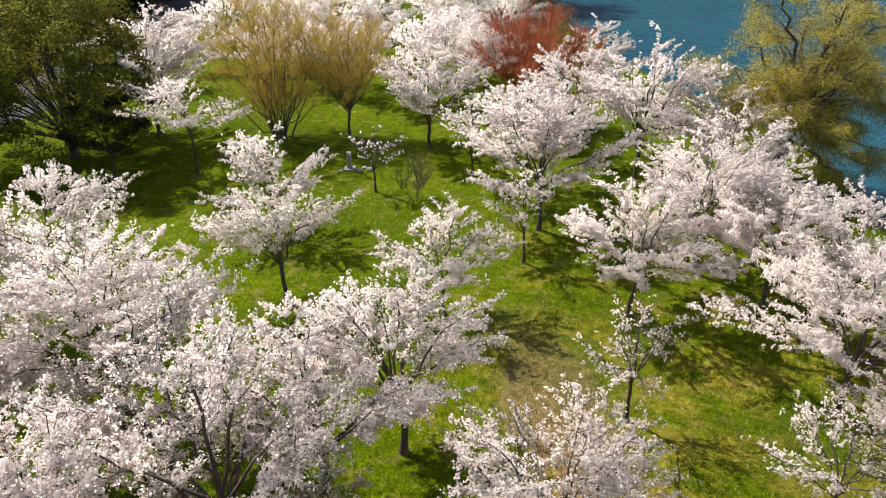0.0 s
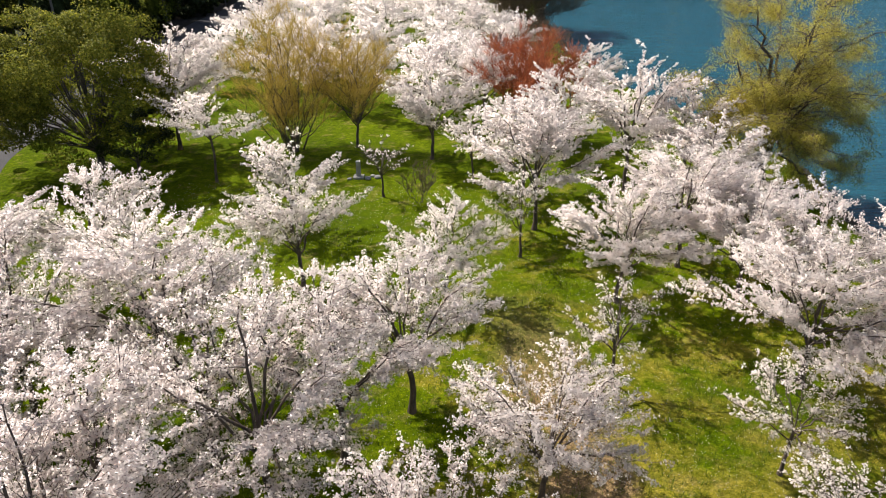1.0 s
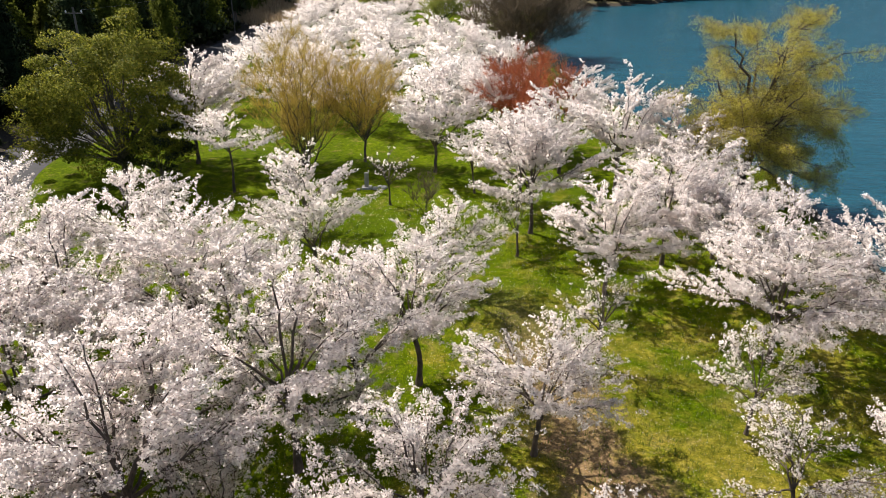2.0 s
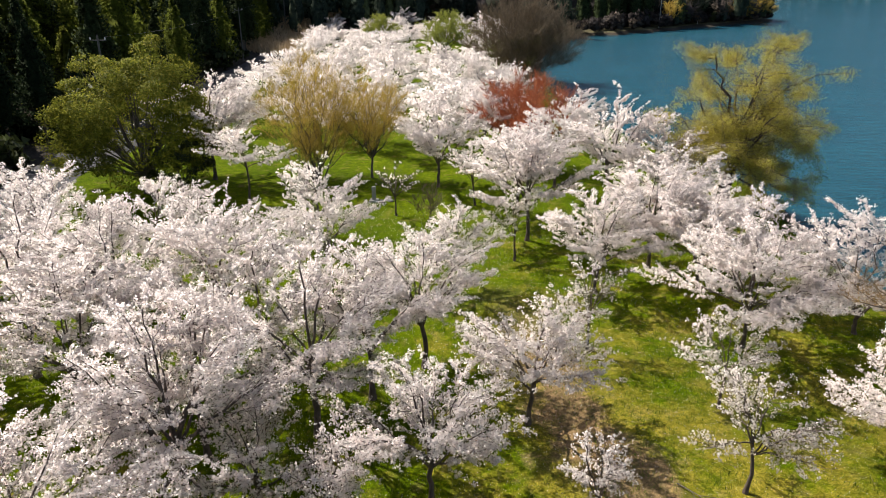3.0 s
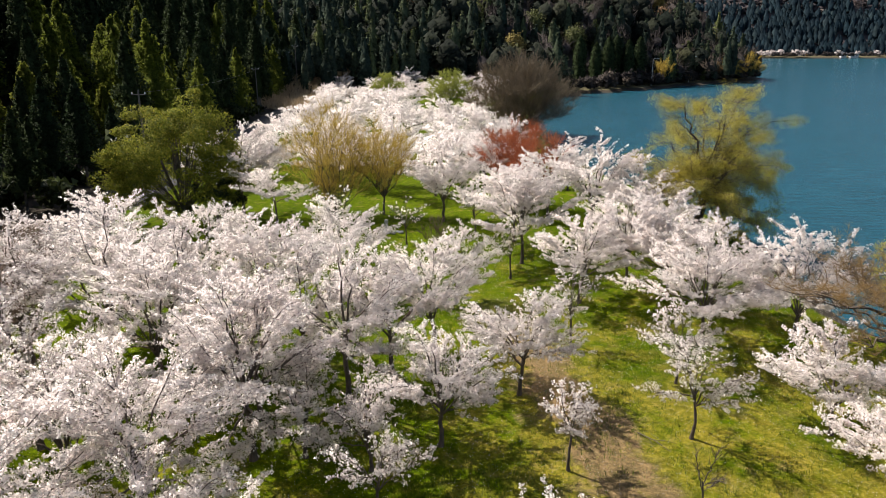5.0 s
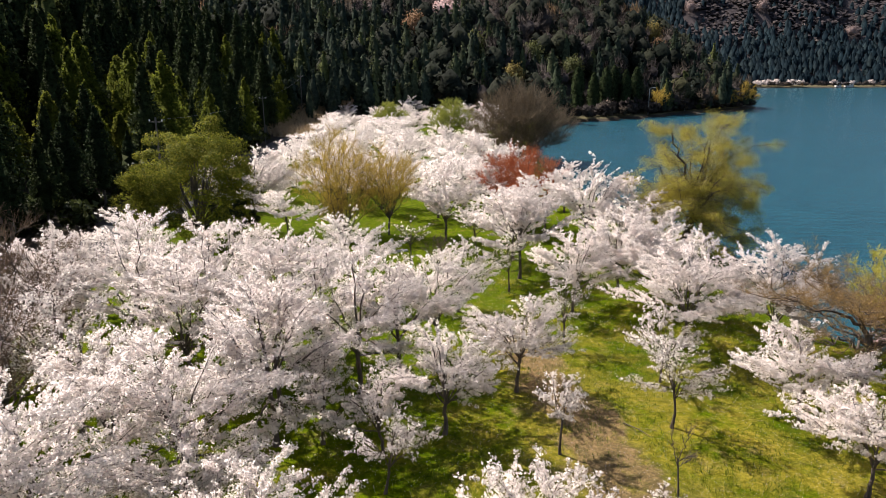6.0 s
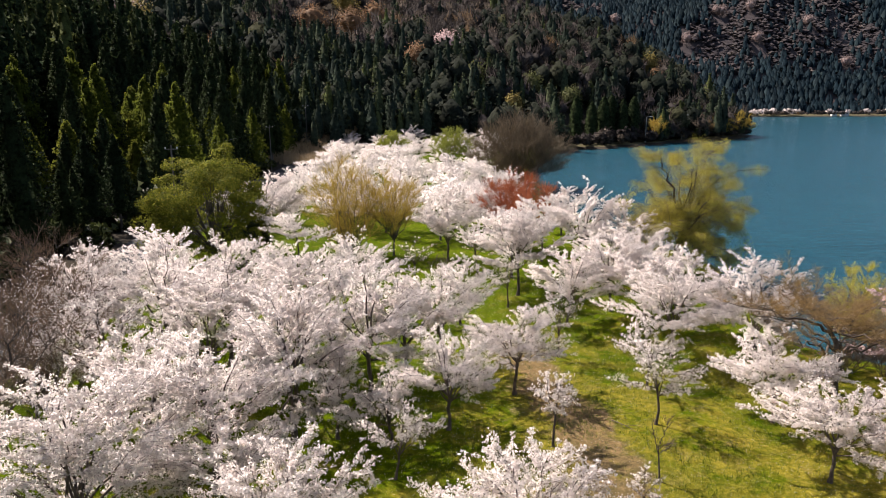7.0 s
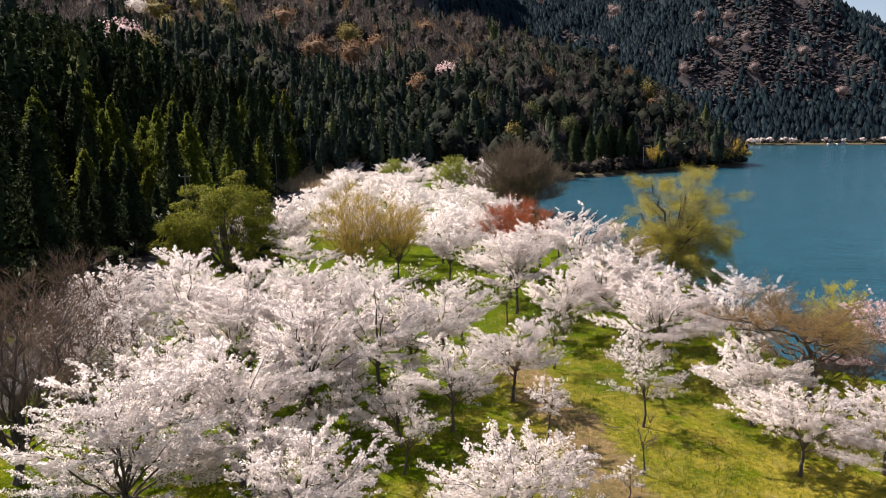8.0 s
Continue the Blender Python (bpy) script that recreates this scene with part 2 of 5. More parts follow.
    woods = ramp(nt, canopy, [(0.35, (0.050, 0.043, 0.044)), (0.62, (0.070, 0.060, 0.060))])
    floor = mix(nt, ramp(nt, maths('MULTIPLY', sep.outputs[1], 0.001), [(0.5, (0, 0, 0)), (0.56, (1, 1, 1))]), floor, woods)
    far = ramp(nt, maths('MULTIPLY', sep.outputs[2], 0.3), [(0.12, (0, 0, 0)), (0.5, (1, 1, 1))])
    edge = ramp(nt, maths('ADD', maths('MULTIPLY', sep.outputs[0], 0.1), 3.6), [(0.2, (1, 1, 1)), (0.6, (0, 0, 0))])
    col = mix(nt, far, mix(nt, edge, col, floor), floor)
    shore = ramp(nt, maths('ADD', maths('ADD', sep.outputs[2], 0.35), maths('MULTIPLY', fine, 0.3)), [(0.15, (1, 1, 1)), (0.26, (0, 0, 0))])
    mud = ramp(nt, fine, [(0.3, (0.03, 0.026, 0.02)), (0.7, (0.075, 0.065, 0.05))])
    col = mix(nt, shore, col, mud)
    nt.links.new(col, b.inputs["Base Color"])
    bump(nt, b, grain, 0.8, 0.06)
    return m


def water_material():
    m, nt, b = material("lake_water", 0.18)
    geo = nt.nodes.new("ShaderNodeNewGeometry").outputs["Position"]
    mp = add(nt, "ShaderNodeMapping", Scale=(0.5, 1.3, 1.0), Rotation=(0, 0, radians(-12)))
    nt.links.new(geo, mp.inputs[0])
    w1 = noise_of(nt, 0.9, 5.0, 0.6, mp.outputs[0])
    w2 = noise_of(nt, 0.03, 3.0, 0.5, mp.outputs[0])
    w3 = noise_of(nt, 0.35, 4.0, 0.7, mp.outputs[0])
    chop = ramp(nt, w3, [(0.35, (0.82, 0.84, 0.86)), (0.65, (1.15, 1.13, 1.1))])
    deep = ramp(nt, w2, [(0.3, (0.009, 0.062, 0.086)), (0.7, (0.014, 0.078, 0.108))])
    nt.links.new(mix(nt, 1.0, deep, chop, 'MULTIPLY'), b.inputs["Base Color"])
    b.inputs["Specular IOR Level"].default_value = 0.5
    b.inputs["IOR"].default_value = 1.33
    bump(nt, b, w1, 0.75, 0.5)
    return m


def plain(name, lo, hi, scale=6.0, rough=0.85, relief=0.2, metal=0.0):
    m, nt, b = material(name, rough, metal)
    n1 = noise_of(nt, scale, 6.0, 0.7)
    n2 = noise_of(nt, scale * 0.12, 3.0)
    col = ramp(nt, n1, [(0.3, lo), (0.7, hi)])
    col = mix(nt, 1.0, col, ramp(nt, n2, [(0.3, (0.8, 0.8, 0.8)), (0.7, (1, 1, 1))]), 'MULTIPLY')
    nt.links.new(col, b.inputs["Base Color"])
    bump(nt, b, n1, relief, 0.02)
    return m


GROUND = ground_material()
WATER = water_material()
ASPHALT = plain("worn_asphalt", (0.032, 0.032, 0.035), (0.062, 0.06, 0.06), 14.0)
STONE = plain("pale_granite", (0.26, 0.25, 0.23), (0.42, 0.41, 0.38), 18.0)
CONCRETE = plain("pole_concrete", (0.09, 0.085, 0.078), (0.15, 0.14, 0.13), 8.0)
STEEL = plain("galvanised_steel", (0.35, 0.36, 0.37), (0.5, 0.5, 0.5), 12.0, 0.45, 0.05, 0.8)
WHITE_PAINT = plain("white_paint", (0.68, 0.68, 0.66), (0.80, 0.80, 0.78), 5.0, 0.6, 0.05)
ROOF_TILE = plain("dark_roof_tiles", (0.06, 0.06, 0.065), (0.12, 0.12, 0.125), 9.0)
CERAMIC = plain("white_insulator_glaze", (0.75, 0.75, 0.74), (0.85, 0.85, 0.84), 5.0, 0.25, 0.02)


# ---- mesh helpers ----
def mesh_of(name, verts, faces, mat, smooth=False, normals=None):
    """One mesh from numpy corners and faces of one size."""
    verts = np.asarray(verts, dtype=np.float32).reshape(-1, 3)
    faces = np.asarray(faces, dtype=np.int32)
    me = bpy.data.meshes.new(name)
    n, k = faces.shape
    me.vertices.add(len(verts))
    me.vertices.foreach_set("co", verts.ravel())
    me.loops.add(n * k)
    me.loops.foreach_set("vertex_index", faces.ravel())
    me.polygons.add(n)
    me.polygons.foreach_set("loop_start", np.arange(0, n * k, k, dtype=np.int32))
    if smooth:
        me.polygons.foreach_set("use_smooth", np.ones(n, dtype=bool))
    me.update(calc_edges=True)
    me.materials.append(mat)
    if normals is not None:
        me.normals_split_custom_set_from_vertices(unit(np.asarray(normals, dtype=np.float32)))
    return me


def part(name, data, material_, parent, label=""):
    """Links a bmesh or mesh as ONE mesh object under a thing or a part."""
    if isinstance(data, bmesh.types.BMesh):
        me = bpy.data.meshes.new(name)
        data.to_mesh(me)
        data.free()
        me.materials.append(material_)
        data = me
    ob = new(name, data)
    ob.parent = parent
    return tagged(ob, label)


def empty(name, x, y, z=0.0, turn=0.0):
    ob = new(name)
    ob.empty_display_size = 0.3
    ob.matrix_basis = pose(x, y, z, 0, 0, turn)
    return ob


def unit(v):
    return v / (np.linalg.norm(v, axis=-1, keepdims=True) + 1e-9)


class Tubes:
    """Gathers tapered limbs as tubes in one quad mesh."""

    def __init__(self):
        self.v, self.f, self.n = [], [], 0

    def put(self, pts, radii, sides=5):
        pts, radii = np.asarray(pts, float), np.asarray(radii, float)
        m = len(pts)
        d = unit(np.gradient(pts, axis=0))
        ref = np.array([0.31, 0.17, 0.93]) if abs(d[0, 2]) < 0.9 else np.array([1.0, 0.2, 0.0])
        a = unit(np.cross(d, ref))
        b = np.cross(d, a)
        ang = np.arange(sides) * 2 * math.pi / sides
        ring = pts[:, None] + radii[:, None, None] * (a[:, None] * np.cos(ang)[None, :, None] + b[:, None] * np.sin(ang)[None, :, None])
        self.v.append(ring.reshape(-1, 3))
        i = np.arange(m - 1)[:, None] * sides
        j = np.arange(sides)[None]
        k = (j + 1) % sides
        q = np.stack([i + j, i + k, i + sides + k, i + sides + j], -1).reshape(-1, 4) + self.n
        self.f.append(q)
        self.n += m * sides

    def mesh(self, name, mat):
        return mesh_of(name, np.concatenate(self.v), np.concatenate(self.f), mat, True)


def cards(rng, centres, size, fold=0.35, flat=0.0, lead=None, slim=1.0):
    """Small folded petals or leaves round the centres: four corners each, turned at random, or along lead."""
    n = len(centres)
    a = unit(rng.normal(size=(n, 3))) if lead is None else unit(lead + 0.5 * rng.normal(size=(n, 3)))
    b = rng.normal(size=(n, 3))
    if flat:
        a[:, 2] *= 1 - flat
        a = unit(a)
        b[:, 2] *= 1 - flat
    b = unit(np.cross(np.cross(a, b), a))
    c = np.cross(a, b)
    s = (size * rng.uniform(0.6, 1.25, n))[:, None]
    lift = s * fold * c * rng.uniform(-1, 1, n)[:, None]
    v = np.stack([centres - a * s, centres - b * s * slim + lift, centres + a * s, centres + b * s * slim + lift], 1)
    return v.reshape(-1, 3), np.arange(4 * n).reshape(-1, 4)


def petals(rng, centres, size):
    """Tiny three-cornered petals turned at random."""
    n = len(centres)
    a = unit(rng.normal(size=(n, 3)))
    b = unit(np.cross(a, rng.normal(size=(n, 3))))
    s = (size * rng.uniform(0.7, 1.3, n))[:, None]
    v = np.stack([centres + a * s, centres + (b - 0.5 * a) * s * 0.9, centres - (b + 0.5 * a) * s * 0.9], 1)
    return v.reshape(-1, 3), np.arange(3 * n).reshape(-1, 3)


def facing(v, f, n):
    """Turns each triangle so that it faces along its crown's outward direction."""
    g = np.cross(v[f[:, 1]] - v[f[:, 0]], v[f[:, 2]] - v[f[:, 0]])
    back = (g * n[f].mean(1)).sum(1) < 0
    f = f.copy()
    f[back] = f[back][:, ::-1]
    return v, f, n


def bend(p0, p1, p2, n):
    t = np.linspace(0, 1, n)[:, None]
    return (1 - t) ** 2 * p0 + 2 * t * (1 - t) * p1 + t * t * p2


def jag(rng, pts, amount):
    w = rng.normal(size=pts.shape) * amount
    w[0] = 0
    return pts + w


# ---- land ----
SHORE_Y = [-300, -60, -20, 0, 10, 13, 15.5, 18, 21, 28, 40, 60, 80, 110, 130, 160, 181, 194, 219, 238, 252, 266, 280, 320, 420, 515, 530, 536]
SHORE_X = [60, 40, 33, 28, 27.5, 26.0, 22.8, 19.6, 18.6, 19.4, 21.0, 15.0, 11.5, 11.0, 13.5, 19, 27, 46, 71, 95, 108, 110, 104, 96, 150, 200, 216, 4000]
FOOT_X = [-4000, -200, -60, 0, 27, 46, 71, 95, 112, 130]
FOOT_Y = [60, 95, 140, 170, 192, 207, 230, 249, 266, 300]
CREST_X = [-600, -250, -110, -30, 0, 10, 46, 64, 82, 100, 112]
CREST_H = [250, 215, 168, 134, 92, 73, 52, 39, 25, 8, 0.5]


def sstep(x, a, b):
    t = np.clip((x - a) / (b - a), 0, 1)
    return t * t * (3 - 2 * t)


def land(x, y):
    """Height of the ground: meadow, lake bed, the wooded hill and the far mountain."""
    x, y = np.asarray(x, float), np.asarray(y, float)
    d = np.interp(y, SHORE_Y, SHORE_X) - x
    z = -3.2 + 3.2 * sstep(d, -6 - 2.5 * np.exp(-((y - 20) / 8) ** 2), 1.6)
    z = z + (0.10 * np.sin(0.21 * x + 0.4) * np.sin(0.17 * y + 1.0) + 0.05 * np.sin(0.63 * x + 0.31 * y)) * sstep(d, 2, 7)
    d_back = y - np.interp(x, FOOT_X, FOOT_Y)
    d_left = (-x - 36 - 0.02 * np.maximum(0, y)) * sstep(y, -120, 30)
    dd = np.logaddexp(d_back / 12, d_left / 12) * 12
    dd = np.clip(dd - 4, 0, None)
    top = np.interp(x, CREST_X, CREST_H)
    rough = 1 + 0.10 * np.sin(x * 0.045 + 1.3) * np.sin(y * 0.038) + 0.05 * np.sin(x * 0.11 + y * 0.07)
    steep = 0.40 + 0.30 * sstep(x, -20, 60)
    hill = top * (1 - np.exp(-steep * dd / np.maximum(top, 1))) * rough
    hill = hill * (1 - sstep(y, 430, 640) * sstep(x, -60, 60))
    far = np.clip(y - 560 - 0.02 * x, 0, None)
    ridge = 390 + 25 * np.sin(x * 0.006 + 2.2) + 14 * np.sin(x * 0.019 + 0.5) - 3.0 * np.clip(x - 250, 0, 93)
    mount = ridge * (1 - np.exp(-0.80 * far / np.maximum(ridge, 20)))
    spur = 72 * np.exp(-((x - 370 - 0.25 * (y - 800)) / 110) ** 2) * sstep(y, 590, 820) * (1 - sstep(y, 900, 1200))
    mount = mount * (0.90 + 0.10 * np.sin(x * 0.014 + 0.004 * y)) + spur
    folds = 8 * np.sin(x * 0.052 + y * 0.028) * np.sin(y * 0.021 - x * 0.024 + 1.0) + 4 * np.sin(x * 0.11 - y * 0.06)
    mount = mount + folds * sstep(far, 15, 110)
    return z + np.where(d > 0, hill, 0) + np.where(y > 536, mount, 0)


def grid_axis(lo, hi, fine_lo, fine_hi, fine, growth=1.16):
    ax = list(np.arange(fine_lo, fine_hi + 1e-6, fine))
    step, a = fine, fine_hi
    while a < hi:
        step = min(step * growth, 22 if a < 1100 else 70)
        a += step
        ax.append(a)
    step, a = fine, fine_lo
    while a > lo:
        step = min(step * growth, 22 if a > -300 else 70)
        a -= step
        ax.insert(0, a)
    return np.array(ax)


gx = grid_axis(-2600, 2600, -32, 32, 0.8)
gy = grid_axis(-900, 4200, -12, 60, 0.8, 1.06)
X, Y = np.meshgrid(gx, gy)
Z = land(X, Y)
i = np.arange(len(gy) - 1)[:, None] * len(gx)
j = np.arange(len(gx) - 1)[None]
q = np.stack([i + j, i + j + 1, i + j + 1 + len(gx), i + j + len(gx)], -1).reshape(-1, 4)
ground = new("ground", mesh_of("ground", np.stack([X, Y, Z], -1), q, GROUND, True))
tagged(ground, "spring meadow of patchy green and dry grass with a trodden path, rising to wooded hills", "ground", kind="structure")
WATER_Z = -0.9
water = new("water", mesh_of("water", [(-200, -900, WATER_Z), (3000, -900, WATER_Z), (3000, 900, WATER_Z), (-200, 900, WATER_Z)], [(0, 1, 2, 3)], WATER))
tagged(water, "calm teal blue lake with fine ripples", "lake", kind="structure")


def road_strip():
    ys = np.arange(-60, 141, 2.0)
    xs = -26.0 - 2.4 * sstep(ys, 8, 24) - 0.13 * np.clip(ys - 24, 0, 30) - 0.06 * np.clip(ys - 54, 0, 200)
    v, f = [], []
    for k, (a, y) in enumerate(zip(xs, ys)):
        for s, dz in ((-3.0, -0.05), (-2.8, 0.05), (0, 0.09), (2.8, 0.05), (3.0, -0.05)):
            v.append((a + s, y, float(land(a, y)) + dz + 0.02))
    for k in range(len(ys) - 1):
        for s in range(4):
            f.append((k * 5 + s, k * 5 + s + 1, k * 5 + s + 6, k * 5 + s + 5))
    return tagged(new("road", mesh_of("road", v, f, ASPHALT)), "narrow grey asphalt road along the forest edge", "road", kind="structure")


road_strip()


# ---- trees ----
def cherry(name, x, y, height, radius, seed, density=1.0, petal=0.036, trunk_h=None, limbs=6, label="", group="cherry trees in the park",
           mat=None, lean=(0, 0), low=0.50, count=20000, girth=1.0, fine=True, clump=0.030, loose=0.040, rise=0.12):
    """A flowering cherry: short trunk, limbs rising like a vase in loose layers, pompons of blossom along the twigs."""
    rng = np.random.default_rng(seed)
    ob = empty(name, x, y, float(land(x, y)) - 0.03)
    th = trunk_h or height * rng.uniform(0.28, 0.38)
    r0 = (0.022 + 0.0125 * height) * girth
    trunk, wood = Tubes(), Tubes()
    top = np.array([lean[0] * th + rng.normal() * 0.05 * th, lean[1] * th + rng.normal() * 0.05 * th, th])
    tp = jag(rng, bend(np.zeros(3), np.array([rng.normal() * 0.07, rng.normal() * 0.07, th * 0.5]), top, 6), r0 * 0.25)
    trunk.put(tp, r0 * np.array([1.6, 1.08, 0.97, 0.92, 0.88, 0.80]), 8)
    part("trunk", trunk.mesh("cherry_trunk", BARK_CHERRY), None, ob)
    sleeves = []
    turn = rng.uniform(0, 6.28)
    n_low = max(2, int(limbs * 0.65))
    all_limbs = Tubes()
    for k in range(limbs + n_low + 1):
        az = turn + k * 2.399 + rng.normal() * 0.3
        if k < n_low:                       # low spreading limbs
            q_, ze = rng.uniform(0.78, 1.10), height * rng.uniform(low - 0.10, low + 0.16)
        elif k < n_low + limbs:             # middle and upper limbs
            q_ = rng.uniform(0.35, 1.0)
            ze = height * (0.98 - 0.32 * q_ ** 2) * rng.uniform(0.82, 0.99)
        else:                               # leader
            q_, ze = rng.uniform(0.05, 0.25), height * rng.uniform(0.86, 0.95)
        start = top if rng.random() < 0.6 else tp[-2]
        out = np.array([math.cos(az), math.sin(az), 0])
        end = start * [1, 1, 0] + out * radius * q_ + [0, 0, ze]
        ctl = start + out * radius * q_ * rng.uniform(0.36, 0.58) + [0, 0, (ze - start[2]) * rng.uniform(0.55, 0.88)]
        ln = np.linalg.norm(end - start)
        pts = jag(rng, bend(start, ctl, end, 9), ln * 0.016)
        rr = r0 * rng.uniform(0.38, 0.55)
        limb = Tubes() if fine else all_limbs
        limb.put(pts, np.linspace(rr, 0.009, 9) if fine else np.linspace(rr, 0.02, 9), 5 if fine else 4)
        if fine:
            part("limb", limb.mesh("cherry_limb", BARK_CHERRY), None, ob)
        sleeves.append((pts[4:], 0.9))
        tang = unit(np.gradient(pts, axis=0))
        n2 = int(5 + ln * (3.0 if fine else 1.6))
        for s in range(n2):
            u = 0.30 + 0.68 * (s + rng.uniform(0, 1)) / n2
            p = pts[min(8, int(u * 8))]
            t_ = tang[min(8, int(u * 8))]
            side = unit(np.cross(t_, [0, 0, 1.0])) * (1 if s % 2 else -1)
            dr = unit(t_ * [1, 1, 0.45] * rng.uniform(0.6, 1.2) + out * 0.25 + side * rng.uniform(0.35, 0.95) + [0, 0, rise * rng.uniform(-1.2, 1.3)])
            l2 = radius * rng.uniform(0.26, 0.52) * (1.2 - 0.5 * u)
            sp = jag(rng, bend(p, p + dr * l2 * 0.5 - [0, 0, 0.05 * l2], p + dr * l2 + [0, 0, rng.uniform(0.0, 0.8) * rise * l2], 5), l2 * 0.025)
            wood.put(sp, np.linspace(max(0.011, rr * 0.22), 0.005, 5), 3)
            sleeves.append((sp[1:] if u < 0.5 else sp, 1.0))
            for w in range(rng.integers(2, 5) if fine else 2):
                b0 = sp[rng.integers(1, 5)]
                d2 = unit(dr + rng.normal(size=3) * [0.65, 0.65, 0.16] + [0, 0, rise])
                l3 = l2 * rng.uniform(0.22, 0.55)
                tw = np.stack([b0, b0 + d2 * l3 + [0, 0, 0.08 * l3]])
                if fine:
                    wood.put(tw, [0.006, 0.003], 3)
                sleeves.append((tw, 1.25))
    lens_ = np.array([np.linalg.norm(np.diff(s, axis=0), axis=1).sum() * w for s, w in sleeves]) * rng.uniform(0.45, 1.3, len(sleeves))
    each = 4
    knots = int(count * density / each)
    share = rng.multinomial(knots, lens_ / lens_.sum())
    spots = []
    for (s, w), m in zip(sleeves, share):
        if m:
            u = np.sort(rng.uniform(0, len(s) - 1.001, m))
            i0 = u.astype(int)
            f = (u - i0)[:, None]
            spots.append(s[i0] * (1 - f) + s[i0 + 1] * f + rng.normal(size=(m, 3)) * loose * [1, 1, 0.7] + [0, 0, 0.01])
    hub = np.repeat(np.concatenate(spots), each, axis=0)
    off = rng.normal(size=hub.shape)
    v, f = petals(rng, hub + off * clump, petal)
    mid_ = np.array([0, 0, 0.45 * height])
    n = 0.3 * off + 0.8 * unit((hub - mid_) / [radius, radius, 0.5 * height]) + [0, 0, 0.3] + rng.normal(size=hub.shape) * 0.22
    v, f, n = facing(v, f, np.repeat(unit(n), 3, axis=0))
    if not fine:
        part("limb_fork", all_limbs.mesh("cherry_limbs", BARK_CHERRY), None, ob)["kind"] = "stuff"
    part("twig_spray", wood.mesh("cherry_twigs", BARK_CHERRY), None, ob)["kind"] = "stuff"
    part("blossom_crown", mesh_of("blossom_crown", v, f, mat or BLOSSOM, True, n), None, ob, "pale pink white blossom")["kind"] = "stuff"
    return tagged(ob, label or "young cherry tree in full pale pink blossom on the grass", "cherry tree", group)


# x, y, height, crown radius, fullness, limbs
CHERRIES = [
    # round the trodden path
    (-1.5, 14.3, 6.1, 2.4, 1.15, 9), (4.9, 15.8, 4.3, 1.5, 0.22, 5), (6.2, 21.5, 5.2, 2.7, 1.0, 7), (2.16, 10.8, 4.9, 2.3, 0.95, 8),
    (3.43, 5.5, 3.4, 1.3, 0.45, 4), (8.1, 7.5, 4.1, 2.2, 0.24, 6), (8.8, 11.9, 3.7, 1.8, 0.36, 5), (-0.9, 6.8, 4.7, 2.2, 1.0, 8),
    (-2.8, 2.95, 3.2, 1.6, 0.30, 5), (-0.6, 21.3, 4.3, 2.2, 0.6, 5), (1.6, -3.7, 5.0, 2.7, 1.3, 10),
    # towards the water
    (11.2, 16.3, 5.3, 3.3, 1.1, 9), (13.4, 8.2, 4.1, 2.6, 0.9, 7), (13.4, 3.2, 3.9, 2.6, 1.0, 7), (16.25, 17.5, 5.7, 3.2, 0.85, 7),
    (9.4, 24.5, 5.8, 2.8, 1.1, 8), (11.1, 21.8, 5.0, 2.8, 1.05, 7), (13.2, 21.0, 4.9, 2.3, 0.8, 6), (12.0, 25.2, 4.8, 2.4, 0.9, 6),
    (17.0, 3.6, 3.7, 2.5, 0.8, 6), (2.6, 25.3, 4.2, 1.5, 0.3, 4),
    # the dense stand
    (-6.5, 21.9, 5.0, 2.3, 0.62, 6), (-4.7, 9.9, 6.9, 2.9, 1.1, 9), (-3.2, 12.0, 6.2, 2.1, 0.9, 7), (-7.9, 8.7, 6.2, 2.7, 1.0, 7),
    (-12.0, 9.9, 6.0, 2.9, 1.05, 8), (-15.9, 13.1, 7.2, 3.2, 1.05, 8), (-12.2, 3.4, 5.6, 2.8, 1.0, 7), (-9.0, 14.7, 6.8, 3.4, 1.1, 9),
    (-11.2, -3.0, 7.0, 3.8, 1.15, 10), (-5.5, -3.2, 4.1, 3.0, 1.25, 10), (-8.1, -0.3, 4.4, 2.5, 1.0, 8), (-15.2, 6.4, 6.7, 2.8, 0.55, 8), (-7.4, 6.0, 6.8, 3.2, 1.1, 10),
    (-9.2, 1.9, 6.4, 3.1, 1.05, 9), (-7.0, 12.2, 6.5, 2.4, 1.0, 7), (-14.0, 20.6, 5.7, 2.5, 0.95, 7), (-17.4, 18.2, 6.7, 3.0, 1.05, 8),
    (-23.0, 20.5, 5.4, 2.5, 0.9, 7), (-19.4, 12.6, 7.2, 2.7, 0.95, 8), (-12.5, 13.0, 7.2, 2.9, 1.05, 8),
    (-5.6, 6.2, 3.7, 2.2, 0.62, 6), (-3.2, 5.4, 3.3, 1.8, 0.55, 6),
    # farther on
    (-8.2, 27.4, 5.0, 2.4, 0.65, 6), (3.5, 28.4, 6.7, 3.1, 1.35, 9), (3.3, 33.2, 6.2, 2.7, 1.0, 7), (8.9, 33.4, 7.6, 3.0, 1.1, 7),
    (12.1, 29.8, 5.3, 2.8, 1.0, 7), (-14.1, 34.2, 5.2, 3.2, 0.42, 5), (-18.4, 40.0, 8.0, 3.7, 1.15, 8), (-2.0, 38.9, 6.5, 3.0, 1.0, 7),
    (0.6, 34.6, 4.5, 2.1, 0.45, 5), (-4.3, 32.2, 3.7, 1.5, 0.10, 5), (6.2, 38.5, 6.3, 2.9, 1.0, 6), (1.5, 46.5, 6.3, 3.1, 1.0, 6),
    (12.4, 34.5, 6.4, 2.9, 1.0, 7), (9.5, 51.0, 5.4, 2.9, 0.9, 6),
]
